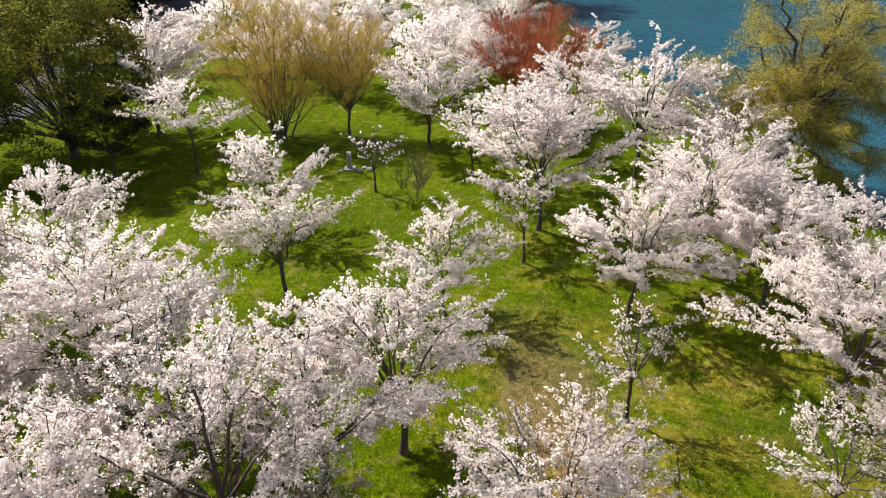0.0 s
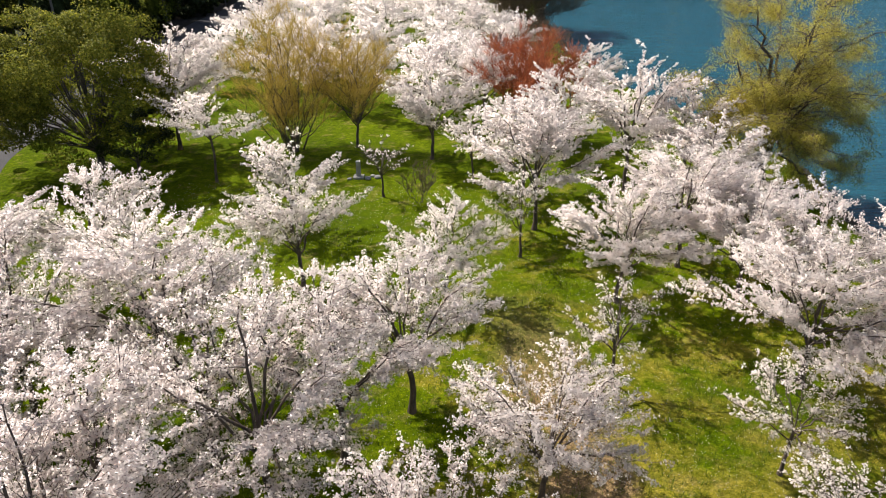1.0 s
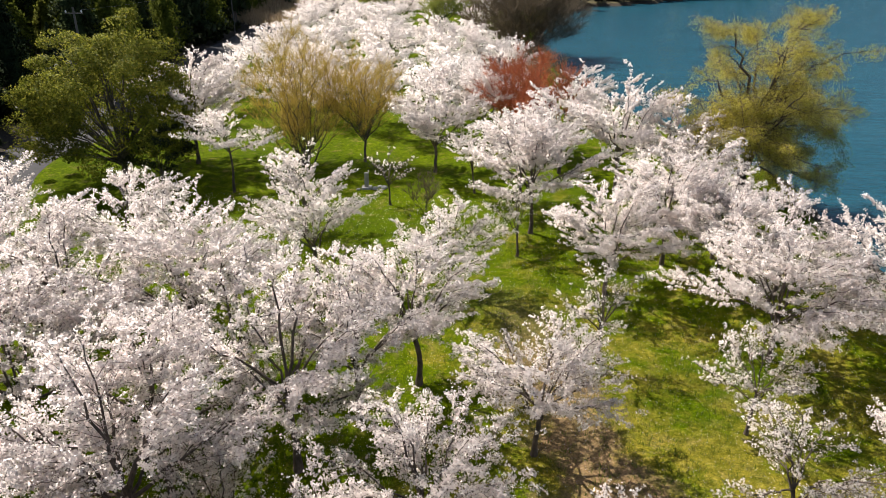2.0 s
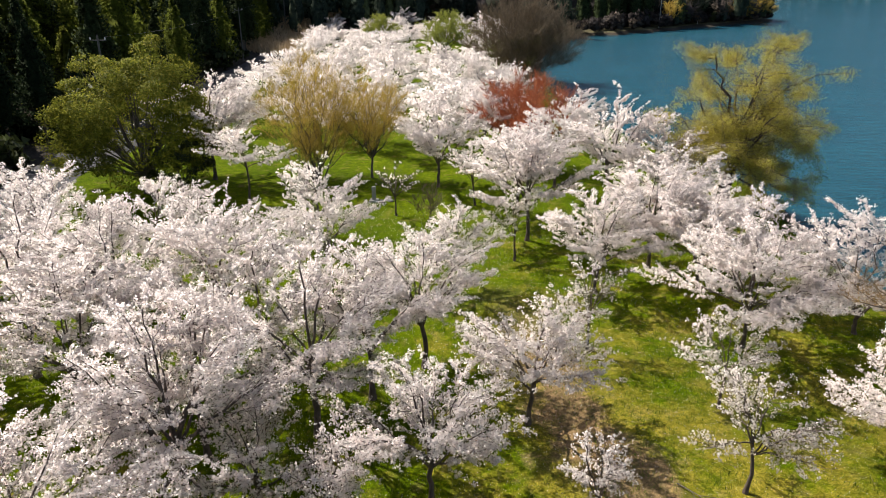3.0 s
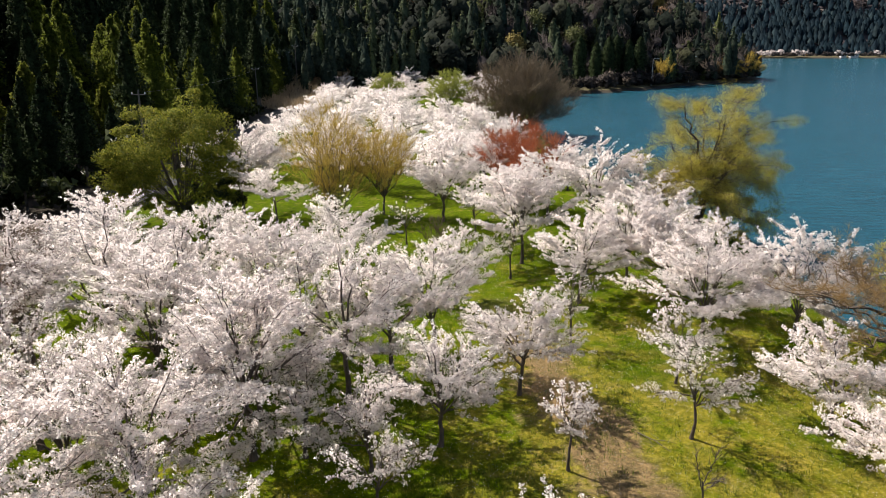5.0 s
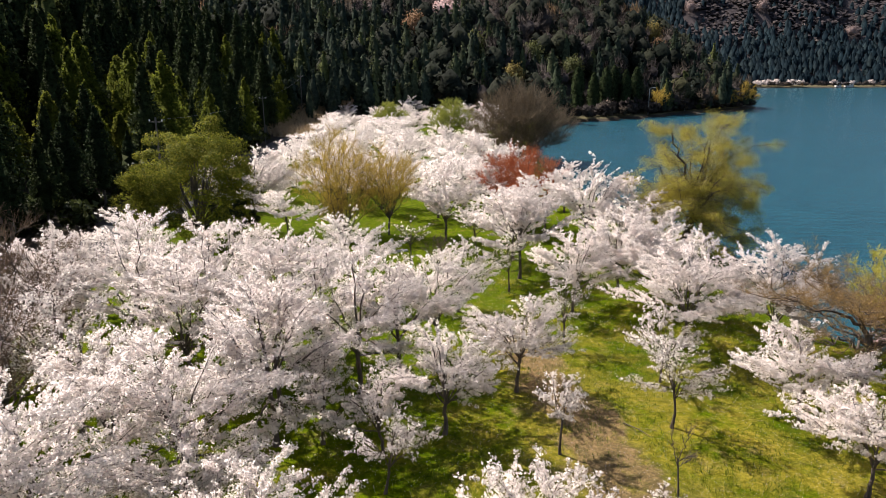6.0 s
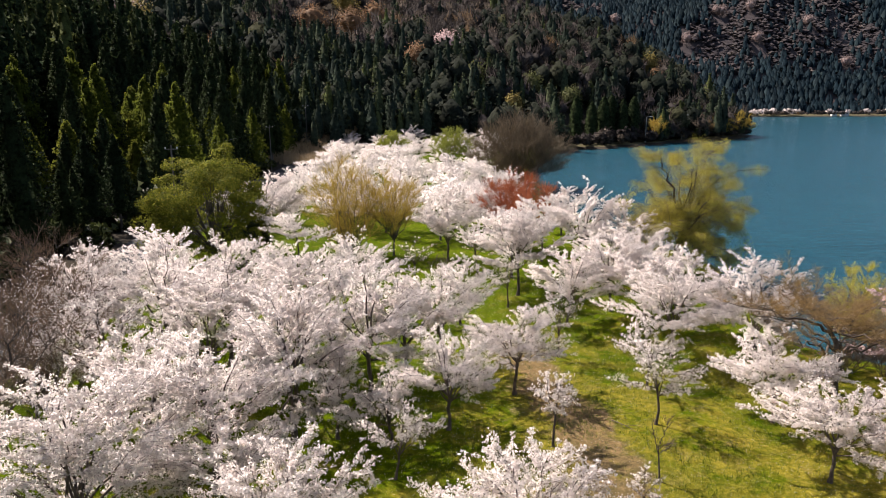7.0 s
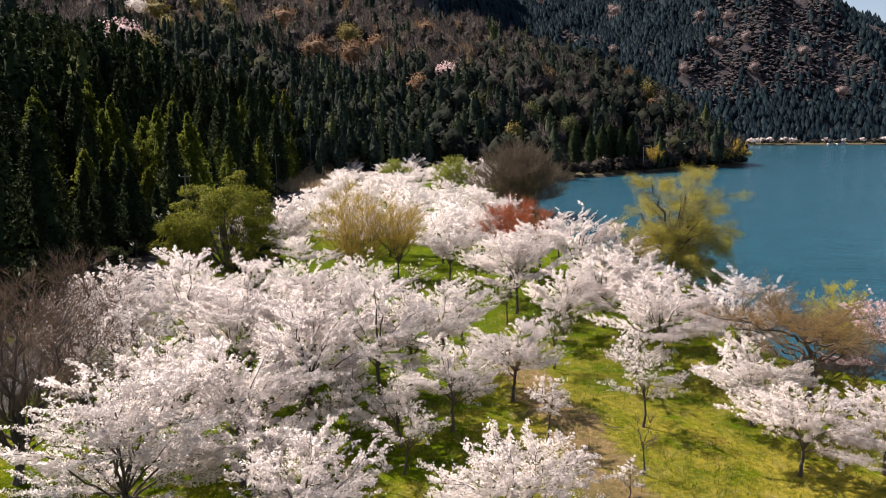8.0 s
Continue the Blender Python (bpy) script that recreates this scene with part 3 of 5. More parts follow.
for n_, (x, y, h, r, den, lb) in enumerate(CHERRIES):
    far, slim = y > 26, den < 0.5
    r *= 1.0 if slim or x < -3 and y < 20 else 1.10
    high = (x, y) == (-14.1, 34.2)
    h *= 1.06 if x < -3 and y < 24 else 1.02
    cherry("cherry_tree", x, y, h, r, 100 + n_, den, limbs=lb, count=int((2400 if far else 4500) * r * r), petal=0.045 if far else 0.0325, girth=0.75 if slim else 0.95,
           trunk_h=0.6 * h if high else 0.8 if x == 16.25 else 0.40 * h if slim else 0.34 * h if x > -3 and y < 20 else None, low=0.78 if high else 0.64 if slim else 0.34 if -13 < x < -3 and y < 11 else 0.58 if y > 24 or x < -3 else 0.54,
           label="slender young cherry tree with sparse pale blossom on the grass" if slim else "spreading cherry tree in full pale pink blossom on the grass")

# the far grove: a few trees built once and set out again
far_kinds = [cherry("cherry_tree", x, y, h, r, 900 + k, 1.0, petal=0.088, clump=0.07, loose=0.10, limbs=7, count=7000, fine=False, group="far cherry grove",
                    label="old cherry tree in dense white blossom in the far grove")
             for k, (x, y, h, r) in enumerate([(-24, 52, 5.0, 3.9), (-9, 52, 5.8, 3.9), (-3, 48, 6.0, 3.8), (-22, 66, 5.2, 4.3), (-14, 60, 6.0, 4.2)])]
rng = np.random.default_rng(7)
for y in np.arange(56, 180, 7.4):
    lo, hi = -21.5 - 0.075 * (y - 50), -1.0 + 0.02 * (y - 50) + (8.0 if y > 140 else 0.0)
    for x in np.arange(lo, hi, 7.0):
        a, b = x + rng.uniform(-1.6, 1.6), y + rng.uniform(-1.6, 1.6)
        if min((a - c) ** 2 + (b - d) ** 2 for c, d in ((-24, 52), (-9, 52), (-3, 48), (-22, 66), (-14, 60), (-4, 126))) < 14:
            continue
        if (a + 5) ** 2 + (b - 116) ** 2 < 90 or land(a, b) > 1.8:
            continue
        k = int(rng.integers(0, 5))
        s = rng.uniform(0.72, 1.04)
        copy_thing(far_kinds[k], pose(a, b, float(land(a, b)), 0, 0, rng.uniform(0, 360)) @ Matrix.Scale(s, 4))

# more of them between the grove and the zelkova
for k, (a, b, s) in enumerate([(3.2, 62.5, 0.8), (4.6, 70.5, 0.85), (1.6, 78.0, 0.9), (3.4, 85.5, 0.8), (0.5, 93.0, 0.85), (2.5, 55.5, 0.75), (1.0, 102.0, 0.8)]):
    copy_thing(far_kinds[k % 5], pose(a, b, float(land(a, b)), 0, 0, 70 * k) @ Matrix.Scale(s, 4))


def strand_tree(name, x, y, height, radius, seed, twig_mat, bark_mat, label, category, stems=8, twigs=4000, twig_len=0.9, rise=0.6, droop=0.0,
                thick=0.011, buds=0, bud=0.04, bud_mat=None, trunk_h=0.25, skirt=0.25, girth=1.0, flat=0.0, open_=0.0, spray_mat=None):
    """A bare or budding tree: a forked trunk, limbs that fill a dome and a crown of thin twig blades."""
    rng = np.random.default_rng(seed)
    ob = empty(name, x, y, float(land(x, y)) - 0.03)
    trunk = Tubes()
    r0 = 0.020 * height * girth
    th = height * trunk_h
    base_top = np.array([rng.normal() * 0.1, rng.normal() * 0.1, th])
    if trunk_h > 0.08:
        trunk.put(jag(rng, bend(np.zeros(3), base_top * [0.3, 0.3, 0.5], base_top, 5), r0 * 0.15), r0 * np.array([1.5, 1.1, 1, 0.95, 0.95]), 8)
        part("trunk", trunk.mesh("trunk", bark_mat), None, ob)
    spray, ends = Tubes(), []
    for k in range(stems):
        az = k * 2.399 + rng.normal() * 0.3
        out = np.array([math.cos(az), math.sin(az), 0])
        q_ = math.sqrt((k + 0.5) / stems)
        dome = math.sqrt(max(0.0, 1 - 0.92 * q_ * q_))
        ze = height * (skirt + (0.9 - skirt) * (dome * (1 - flat) + flat * (0.8 + 0.2 * dome))) * rng.uniform(0.9, 1.0)
        end = out * radius * q_ * rng.uniform(0.78, 0.92) + [0, 0, ze]
        st = base_top * rng.uniform(0.75, 1.0) if trunk_h > 0.08 else out * 0.12 * rng.random() * radius
        ctl = st + out * radius * q_ * rng.uniform(0.3, 0.6) + [0, 0, (ze - st[2]) * rng.uniform(0.45, 0.7)]
        ln = np.linalg.norm(end - st)
        pts = jag(rng, bend(st, ctl, end, 9), ln * 0.025)
        rr = r0 * rng.uniform(0.35, 0.6)
        limb = Tubes()
        limb.put(pts, np.linspace(rr, 0.010, 9), 5)
        part("limb", limb.mesh("limb", bark_mat), None, ob)
        tang = unit(np.gradient(pts, axis=0))
        for s in range(int(6 + ln * 1.8)):
            u = rng.integers(2, 9)
            az2 = rng.uniform(0, 6.28)
            dr = unit(tang[u] * rng.uniform(0.4, 1.0) + np.array([math.cos(az2), math.sin(az2), 0]) * rng.uniform(0.5, 1.0) + [0, 0, rise * 0.4 - 0.1])
            l2 = radius * rng.uniform(0.2, 0.42) * (1.25 - 0.08 * u)
            sp = jag(rng, bend(pts[u], pts[u] + dr * l2 * 0.5, pts[u] + dr * l2 + [0, 0, (rise - 0.35) * 0.4 * l2], 5), l2 * 0.035)
            spray.put(sp, np.linspace(max(0.011, rr * 0.25), 0.006, 5), 3)
            if rng.random() > open_:
                ends.append((sp, dr))
    idx = rng.integers(0, len(ends), twigs)
    p0 = np.stack([ends[k][0][rng.integers(1, 5)] for k in idx])
    dr = np.stack([ends[k][1] for k in idx])
    d1 = unit(dr + rng.normal(size=(twigs, 3)) * 0.6 + [0, 0, rise * 0.9 - droop])
    ln = (twig_len * rng.uniform(0.5, 1.2, twigs))[:, None]
    mid_ = p0 + d1 * ln * 0.5
    tip = p0 + d1 * ln + np.array([0, 0, -1.0]) * droop * ln * 0.6
    sd = unit(np.cross(d1, rng.normal(size=(twigs, 3)))) * thick
    v = np.stack([p0 - sd, p0 + sd, mid_ + sd * 0.8, mid_ - sd * 0.8, tip + sd * 0.4, tip - sd * 0.4], 1).reshape(-1, 3)
    b = np.arange(twigs)[:, None] * 6
    f = np.concatenate([b + [0, 1, 2, 3], b + [3, 2, 4, 5]])
    part("branch_spray", spray.mesh("branch_spray", spray_mat or bark_mat), None, ob)["kind"] = "stuff"
    part("twig_crown", mesh_of("twig_crown", v, f, twig_mat), None, ob)["kind"] = "stuff"
    if buds:
        k = rng.integers(0, twigs, buds)
        u = rng.uniform(0.1, 1.0, buds)[:, None]
        c = p0[k] * (1 - u) + tip[k] * u + rng.normal(size=(buds, 3)) * 0.06
        v, f = cards(rng, c, bud, 0.4, lead=d1[k], slim=0.5)
        part("leaf_crown", mesh_of("leaf_crown", v, f, bud_mat), None, ob)["kind"] = "stuff"
    return tagged(ob, label, category)


def spreading_tree(x, y, seed):
    """An old leafless shore tree: dark crooked limbs spread like an umbrella under a thin flat haze of golden brown twigs."""
    rng = np.random.default_rng(seed)
    ob = empty("spreading_tree", x, y, float(land(x, y)) - 0.05)
    trunk = Tubes()
    fork, crotch = np.array([0.05, 0.05, 2.1]), np.array([-0.35, 0.2, 3.1])
    trunk.put(jag(rng, bend(np.zeros(3), np.array([0.1, -0.1, 1.0]), fork, 7), 0.035), [0.22, 0.165, 0.15, 0.145, 0.145, 0.15, 0.16], 10)
    part("trunk", trunk.mesh("trunk", BARK_CHERRY), None, ob)
    leader = Tubes()
    leader.put(jag(rng, bend(fork, fork * 0.5 + crotch * 0.5 + [0.1, 0, 0], crotch, 5), 0.03), [0.14, 0.12, 0.115, 0.105, 0.10], 8)
    part("limb", leader.mesh("limb", BARK_CHERRY), None, ob)
    spray, ends = Tubes(), []
    for k in range(15):
        az = k * 2.399 + rng.normal() * 0.2
        out = np.array([math.cos(az), math.sin(az), 0])
        high = k % 2 == 0
        reach = 4.3 * rng.uniform(0.55, 1.0) if high else 4.5 * rng.uniform(0.7, 1.05)
        st = crotch if high else fork
        ze = (4.75 - 0.045 * reach ** 2 if high else rng.uniform(3.0, 4.3)) - 0.10 * out[0] * reach
        mid_ = st + out * reach * 0.42 + [0, 0, (ze - st[2]) * (0.62 if high else rng.uniform(0.35, 0.8))]
        pts = jag(rng, bend(st, mid_, st * [1, 1, 0] + out * reach + [0, 0, ze], 13), 0.11)
        rr = rng.uniform(0.06, 0.095)
        limb = Tubes()
        limb.put(pts, np.linspace(rr, 0.014, 13), 6)
        part("limb", limb.mesh("limb", BARK_CHERRY), None, ob)
        tang = unit(np.gradient(pts, axis=0))
        for q in range(13):
            u = int(rng.integers(4, 13))
            dr = unit(tang[u] * [0.6, 0.6, 0.2] + rng.normal(size=3) * [0.8, 0.8, 0.22] + [0, 0, 0.22])
            l2 = rng.uniform(0.6, 1.5)
            sp = jag(rng, bend(pts[u], pts[u] + dr * l2 * 0.5 - [0, 0, 0.05], pts[u] + dr * l2 + [0, 0, 0.12], 6), 0.06)
            spray.put(sp, np.linspace(rr * 0.28, 0.007, 6), 4)
            ends += [(sp, dr)] * (2 if high else 1)
            for w in range(3):
                b0 = sp[int(rng.integers(2, 6))]
                d2 = unit(dr * 0.6 + rng.normal(size=3) * [0.8, 0.8, 0.3] + [0, 0, 0.35])
                l3 = rng.uniform(0.35, 0.8)
                tw = jag(rng, bend(b0, b0 + d2 * l3 * 0.5, b0 + d2 * l3 + [0, 0, 0.05], 6), 0.03)
                spray.put(tw, np.linspace(0.009, 0.004, 6), 3)
                ends += [(tw, d2)] * (2 if high else 1)
    n = 21000
    k = rng.integers(0, len(ends), n)
    p0 = np.stack([ends[q][0][rng.integers(1, 6)] for q in k])
    d1 = unit(np.stack([ends[q][1] for q in k]) * 0.6 + rng.normal(size=(n, 3)) * [0.8, 0.8, 0.45] + [0, 0, 0.45])
    ln = rng.uniform(0.12, 0.42, n)[:, None]
    tip = p0 + d1 * ln
    sd = unit(np.cross(d1, rng.normal(size=(n, 3)))) * 0.0042
    v = np.stack([p0 - sd, p0 + sd, tip + sd * 0.5, tip - sd * 0.5], 1).reshape(-1, 3)
    part("branch_spray", spray.mesh("branch_spray", BARK_CHERRY), None, ob)["kind"] = "stuff"
    part("twig_crown", mesh_of("twig_crown", v, np.arange(4 * n).reshape(-1, 4), TWIG_RUST), None, ob)["kind"] = "stuff"
    m = 12000
    q = rng.integers(0, n, m)
    u = rng.uniform(0.3, 1.0, m)[:, None]
    v, f = cards(rng, p0[q] * (1 - u) + tip[q] * u, 0.019, 0.4, lead=d1[q], slim=0.5)
    part("bud_crown", mesh_of("bud_crown", v, f, TWIG_RUST), None, ob, "golden brown buds")["kind"] = "stuff"
    return tagged(ob, "bare wide spreading tree with golden brown twigs at the shore", "tree")


def big_willow(x, y, seed):
    """The old lakeside willow: a leaning forked trunk, crooked limbs and separate tufts of young leaves with sky between them."""
    rng = np.random.default_rng(seed)
    ob = empty("willow_tree", x, y, float(land(x, y)) - 0.05)
    trunk = Tubes()
    fork = np.array([0.3, -0.1, 3.4])
    trunk.put(jag(rng, bend(np.zeros(3), np.array([-0.2, 0, 1.6]), fork, 7), 0.05), [0.52, 0.40, 0.36, 0.34, 0.33, 0.32, 0.30], 10)
    part("trunk", trunk.mesh("trunk", BARK_CHERRY), None, ob)
    # heading in degrees, reach, end height, thickness
    limbs = [(20, 3.2, 10.2, 0.20), (-12, 4.9, 8.6, 0.17), (172, 3.4, 9.6, 0.18), (200, 5.0, 7.4, 0.15), (95, 2.6, 9.4, 0.15), (265, 2.9, 8.8, 0.15),
             (320, 5.2, 5.6, 0.13), (235, 4.6, 4.6, 0.13), (150, 5.4, 5.4, 0.13), (45, 5.0, 5.8, 0.12), (-40, 4.4, 2.6, 0.12), (185, 4.2, 2.8, 0.10),
             (290, 3.6, 6.6, 0.12), (-65, 3.6, 1.0, 0.10), (-15, 4.4, 0.9, 0.10), (25, 3.8, 1.6, 0.09), (215, 3.4, 6.2, 0.10), (160, 3.6, 3.6, 0.10), (-80, 4.2, 3.4, 0.10), (70, 4.2, 3.4, 0.10), (10, 5.6, 4.2, 0.11), (300, 2.0, 10.6, 0.11), (120, 4.4, 7.4, 0.12),
             (0, 4.4, 5.6, 0.11), (-22, 4.8, 4.0, 0.11), (14, 4.0, 7.2, 0.11), (182, 5.0, 5.4, 0.11), (196, 4.4, 4.2, 0.10), (5, 3.6, 2.6, 0.09), (-8, 3.0, 8.4, 0.10)]
    spray, tufts = Tubes(), []
    for head, reach, ze, rr in limbs:
        az = radians(head)
        out = np.array([math.cos(az), math.sin(az), 0])
        st = fork * rng.uniform(0.72, 1.0)
        end = fork * [1, 1, 0] + out * reach * 0.88 + [0, 0, ze]
        ctl = st + out * reach * rng.uniform(0.2, 0.45) + [0, 0, (ze - st[2]) * rng.uniform(0.45, 0.8) + 0.7]
        pts = jag(rng, bend(st, ctl, end, 11), 0.13)
        limb = Tubes()
        limb.put(pts, np.linspace(rr * 0.72, 0.02, 11), 7)
        part("limb", limb.mesh("limb", BARK_CHERRY), None, ob)
        tang = unit(np.gradient(pts, axis=0))
        tufts.append((pts[-1], tang[-1]))
        for k in range(14):
            u = int(rng.integers(2, 11))
            dr = unit(tang[u] * 0.7 + rng.normal(size=3) * [0.8, 0.8, 0.4] + out * 0.2)
            l2 = rng.uniform(0.9, 2.1) * (1.25 - 0.06 * u)
            sp = jag(rng, bend(pts[u], pts[u] + dr * l2 * 0.5 + [0, 0, 0.18 * l2], pts[u] + dr * l2 - [0, 0, 0.12 * l2], 6), 0.05)
            spray.put(sp, np.linspace(rr * 0.2, 0.009, 6), 4)
            tufts += [(sp[-1], dr), (sp[3], dr)]
    n_each = 150
    lv, tips = [], Tubes()
    for c, dr in tufts:
        size = rng.uniform(0.38, 0.85)
        side = rng.normal(size=(n_each, 3))
        side = side * (rng.uniform(0.1, 1.0, n_each) ** 0.6 / np.linalg.norm(side, axis=1))[:, None] * [size, size, size * 0.72]
        lv.append(c + side + dr * 0.25 * rng.uniform(-1, 1, n_each)[:, None] - [0, 0, 0.10])
        for q in range(5):
            d2 = unit(dr + rng.normal(size=3) * 0.8 - [0, 0, 0.15])
            tips.put([c, c + d2 * size * 0.7 + [0, 0, 0.05], c + d2 * size * 1.25 - [0, 0, 0.2 * size]], [0.012, 0.008, 0.004], 3)
    lv = np.concatenate(lv)
    lead = np.tile([0.0, 0.0, -0.5], (len(lv), 1))
    v, f = cards(rng, lv, 0.043, 0.4, lead=lead, slim=0.45)
    part("branch_spray", spray.mesh("branch_spray", BARK_CHERRY), None, ob)["kind"] = "stuff"
    part("twig_crown", tips.mesh("twig_crown", BARK_WILLOW), None, ob)["kind"] = "stuff"
    part("leaf_crown", mesh_of("leaf_crown", v, f, LEAF_WILLOW), None, ob)["kind"] = "stuff"
    return tagged(ob, "large lakeside willow with tufts of young yellow green leaves", "willow")


strand_tree("willow_tree", -11.0, 40.5, 9.6, 4.6, 31, TWIG_GOLD, BARK_GREY, "golden twigged willow with several upright stems", "willow", 34, 11500, 0.75, 0.55, thick=0.0062, trunk_h=0.05,
            buds=14000, bud=0.036, bud_mat=TWIG_GOLD, girth=0.45, skirt=0.30, spray_mat=BARK_WILLOW)
strand_tree("willow_tree", -7.0, 41.2, 8.0, 3.6, 32, TWIG_GOLD, BARK_GREY, "smaller golden twigged willow with a single trunk", "willow", 24, 7000, 0.7, 0.55, thick=0.0062, trunk_h=0.22,
            buds=8500, bud=0.036, bud_mat=TWIG_GOLD, girth=0.5, skirt=0.34, spray_mat=BARK_WILLOW)
strand_tree("maple_tree", 4.7, 43.5, 7.3, 4.5, 33, TWIG_RED, BARK_GREY, "round maple covered in rusty red buds", "maple", 20, 9000, 0.8, 0.7, thick=0.010, trunk_h=0.12,
            buds=20000, bud=0.045, bud_mat=TWIG_RED, girth=0.6, skirt=0.25)
strand_tree("zelkova_tree", 8.2, 97.0, 11.2, 9.8, 34, TWIG_BROWN, BARK_WILLOW, "broad bare zelkova with a dome of fine brown twigs", "tree", 46, 26000, 1.3, 0.55, thick=0.015, trunk_h=0.08, girth=0.6, skirt=0.08, spray_mat=TWIG_BROWN)
big_willow(16.9, 35.4, 35)
strand_tree("willow_tree", -18.5, 143.0, 7.0, 4.6, 136, LEAF_FRESH, BARK_GREY, "fresh green willow among the far cherries", "willow", 10, 2000, 1.2, 0.5, thick=0.02, trunk_h=0.15,
            buds=5000, bud=0.15, bud_mat=LEAF_FRESH, droop=0.3)
strand_tree("willow_tree", -4.0, 126.0, 8.0, 6.0, 36, LEAF_FRESH, BARK_GREY, "fresh green willow among the far cherries", "willow", 10, 2500, 1.2, 0.5, thick=0.02, trunk_h=0.15,
            buds=6000, bud=0.16, bud_mat=LEAF_FRESH, droop=0.3)
spreading_tree(17.5, 11.2, 37)
strand_tree("bare_tree", -18.2, 1.5, 8.6, 4.7, 38, TWIG_PURPLE, BARK_GREY, "dark bare tree with a thick forked trunk and reddish brown twigs", "tree", 24, 6400, 0.7, 0.5, thick=0.0055, trunk_h=0.13, girth=1.05)
strand_tree("bare_tree", -21.2, 10.4, 8.2, 4.0, 39, TWIG_PURPLE, BARK_GREY, "bare tree with reddish brown twigs by the road", "tree", 18, 4200, 0.8, 0.5, thick=0.0065, trunk_h=0.2)
strand_tree("bare_tree", -17.6, 5.8, 7.5, 3.6, 139, TWIG_PURPLE, BARK_GREY, "leafless tree with a few opening pale flowers", "tree", 16, 4600, 0.8, 0.5, thick=0.0065, trunk_h=0.2,
            buds=6500, bud=0.032, bud_mat=BLOSSOM)
strand_tree("bare_tree", -20.6, 14.2, 6.6, 3.2, 140, TWIG_PURPLE, BARK_GREY, "leafless tree with a few opening pale flowers", "tree", 14, 2800, 0.8, 0.5, thick=0.0065, trunk_h=0.2,
            buds=3500, bud=0.032, bud_mat=BLOSSOM)
strand_tree("willow_shrub", 24.6, 22.5, 6.6, 2.4, 40, LEAF_WILLOW, BARK_GREY, "small light green willow standing in the water", "willow", 16, 1800, 0.55, 0.8, thick=0.006, trunk_h=0.1,
            buds=13000, bud=0.045, bud_mat=LEAF_WILLOW, skirt=0.5, girth=0.4)
strand_tree("bare_shrub", -2.3, 31.4, 2.3, 1.3, 42, TWIG_BROWN, BARK_GREY, "low brown leafless shrub in the grass", "shrub", 9, 900, 0.4, 0.6, thick=0.006, trunk_h=0.06, girth=0.5, skirt=0.3)
for k, (x, y, h, r) in enumerate([(19.6, 14.0, 1.7, 1.4), (21.3, 13.6, 2.0, 1.6), (23.4, 13.2, 1.9, 1.6)]):
    strand_tree("bare_shrub", x, y, h, r, 43 + k, TWIG_PURPLE, BARK_GREY, "low reddish brown leafless shrub at the shore", "shrub", 14, 2400, 0.45, 0.5, thick=0.0055, trunk_h=0.05, girth=0.6, skirt=0.2)
strand_tree("sapling", 7.06, 2.95, 2.9, 0.75, 41, TWIG_BROWN, BARK_GREY, "thin bare sapling on the grass", "sapling", 4, 160, 0.35, 0.8, thick=0.005, trunk_h=0.5, girth=0.5)
cherry("pink_cherry_tree", 22.5, 12.4, 5.2, 3.2, 55, 0.75, low=0.32,  mat=BLOSSOM_PINK, label="cherry tree with darker pink opening blossom", group="cherry trees in the park")


def leafy_tree(name, x, y, height, radius, seed, mat, label, leaves=16000, leaf=0.09, clumps=120, trunk_h=0.3):
    """An evergreen with many clumps of leaves on a forked trunk."""
    rng = np.random.default_rng(seed)
    ob = empty(name, x, y, float(land(x, y)) - 0.03)
    trunk = Tubes()
    th = height * trunk_h
    top = np.array([0.1, 0.05, th])
    trunk.put(bend(np.zeros(3), top * 0.5, top, 5), 0.021 * height * np.array([1.4, 1.05, 1, 0.95, 0.9]), 8)
    cs, rs = [], []
    for k in range(clumps):
        d = unit(rng.normal(size=3))
        d[2] = abs(d[2]) * 1.25 - 0.32
        rr = rng.uniform(0.5, 1.0) ** 0.5 * (1 + 0.16 * math.sin(3 * math.atan2(d[1], d[0]) + seed) + 0.08 * math.sin(7 * math.atan2(d[1], d[0])))
        c = np.array([d[0] * radius * rr, d[1] * radius * rr, th * 0.8 + (height - th * 0.8) * (0.32 + 0.63 * d[2] * rr)])
        cs.append(c)
        rs.append(radius * rng.uniform(0.09, 0.26))
        if k % 3 == 0:
            trunk.put(jag(rng, bend(top * rng.uniform(0.7, 1), np.array([c[0] * 0.4, c[1] * 0.4, th + (c[2] - th) * 0.6]), c, 7), 0.06), np.linspace(0.008 * height, 0.010, 7), 5)
    cs, rs = np.array(cs), np.array(rs)
    k = rng.integers(0, clumps, leaves)
    off = unit(rng.normal(size=(leaves, 3))) * (rng.uniform(0.3, 1, leaves) ** 0.5)[:, None] * [1, 1, 0.62]
    v, f = cards(rng, cs[k] + off * rs[k][:, None], leaf, 0.4, slim=0.55)
    mid_ = np.array([0, 0, th * 0.8 + 0.35 * (height - th * 0.8)])
    n = np.repeat(unit(off + 0.8 * unit(cs[k] - mid_) + rng.normal(size=off.shape) * 0.3), 4, axis=0)
    v, f, n = facing(v, f, n)
    part("trunk", trunk.mesh("trunk", BARK_GREY), None, ob)
    part("leaf_crown", mesh_of("leaf_crown", v, f, mat, True, n), None, ob)["kind"] = "stuff"
    return tagged(ob, label, "tree")


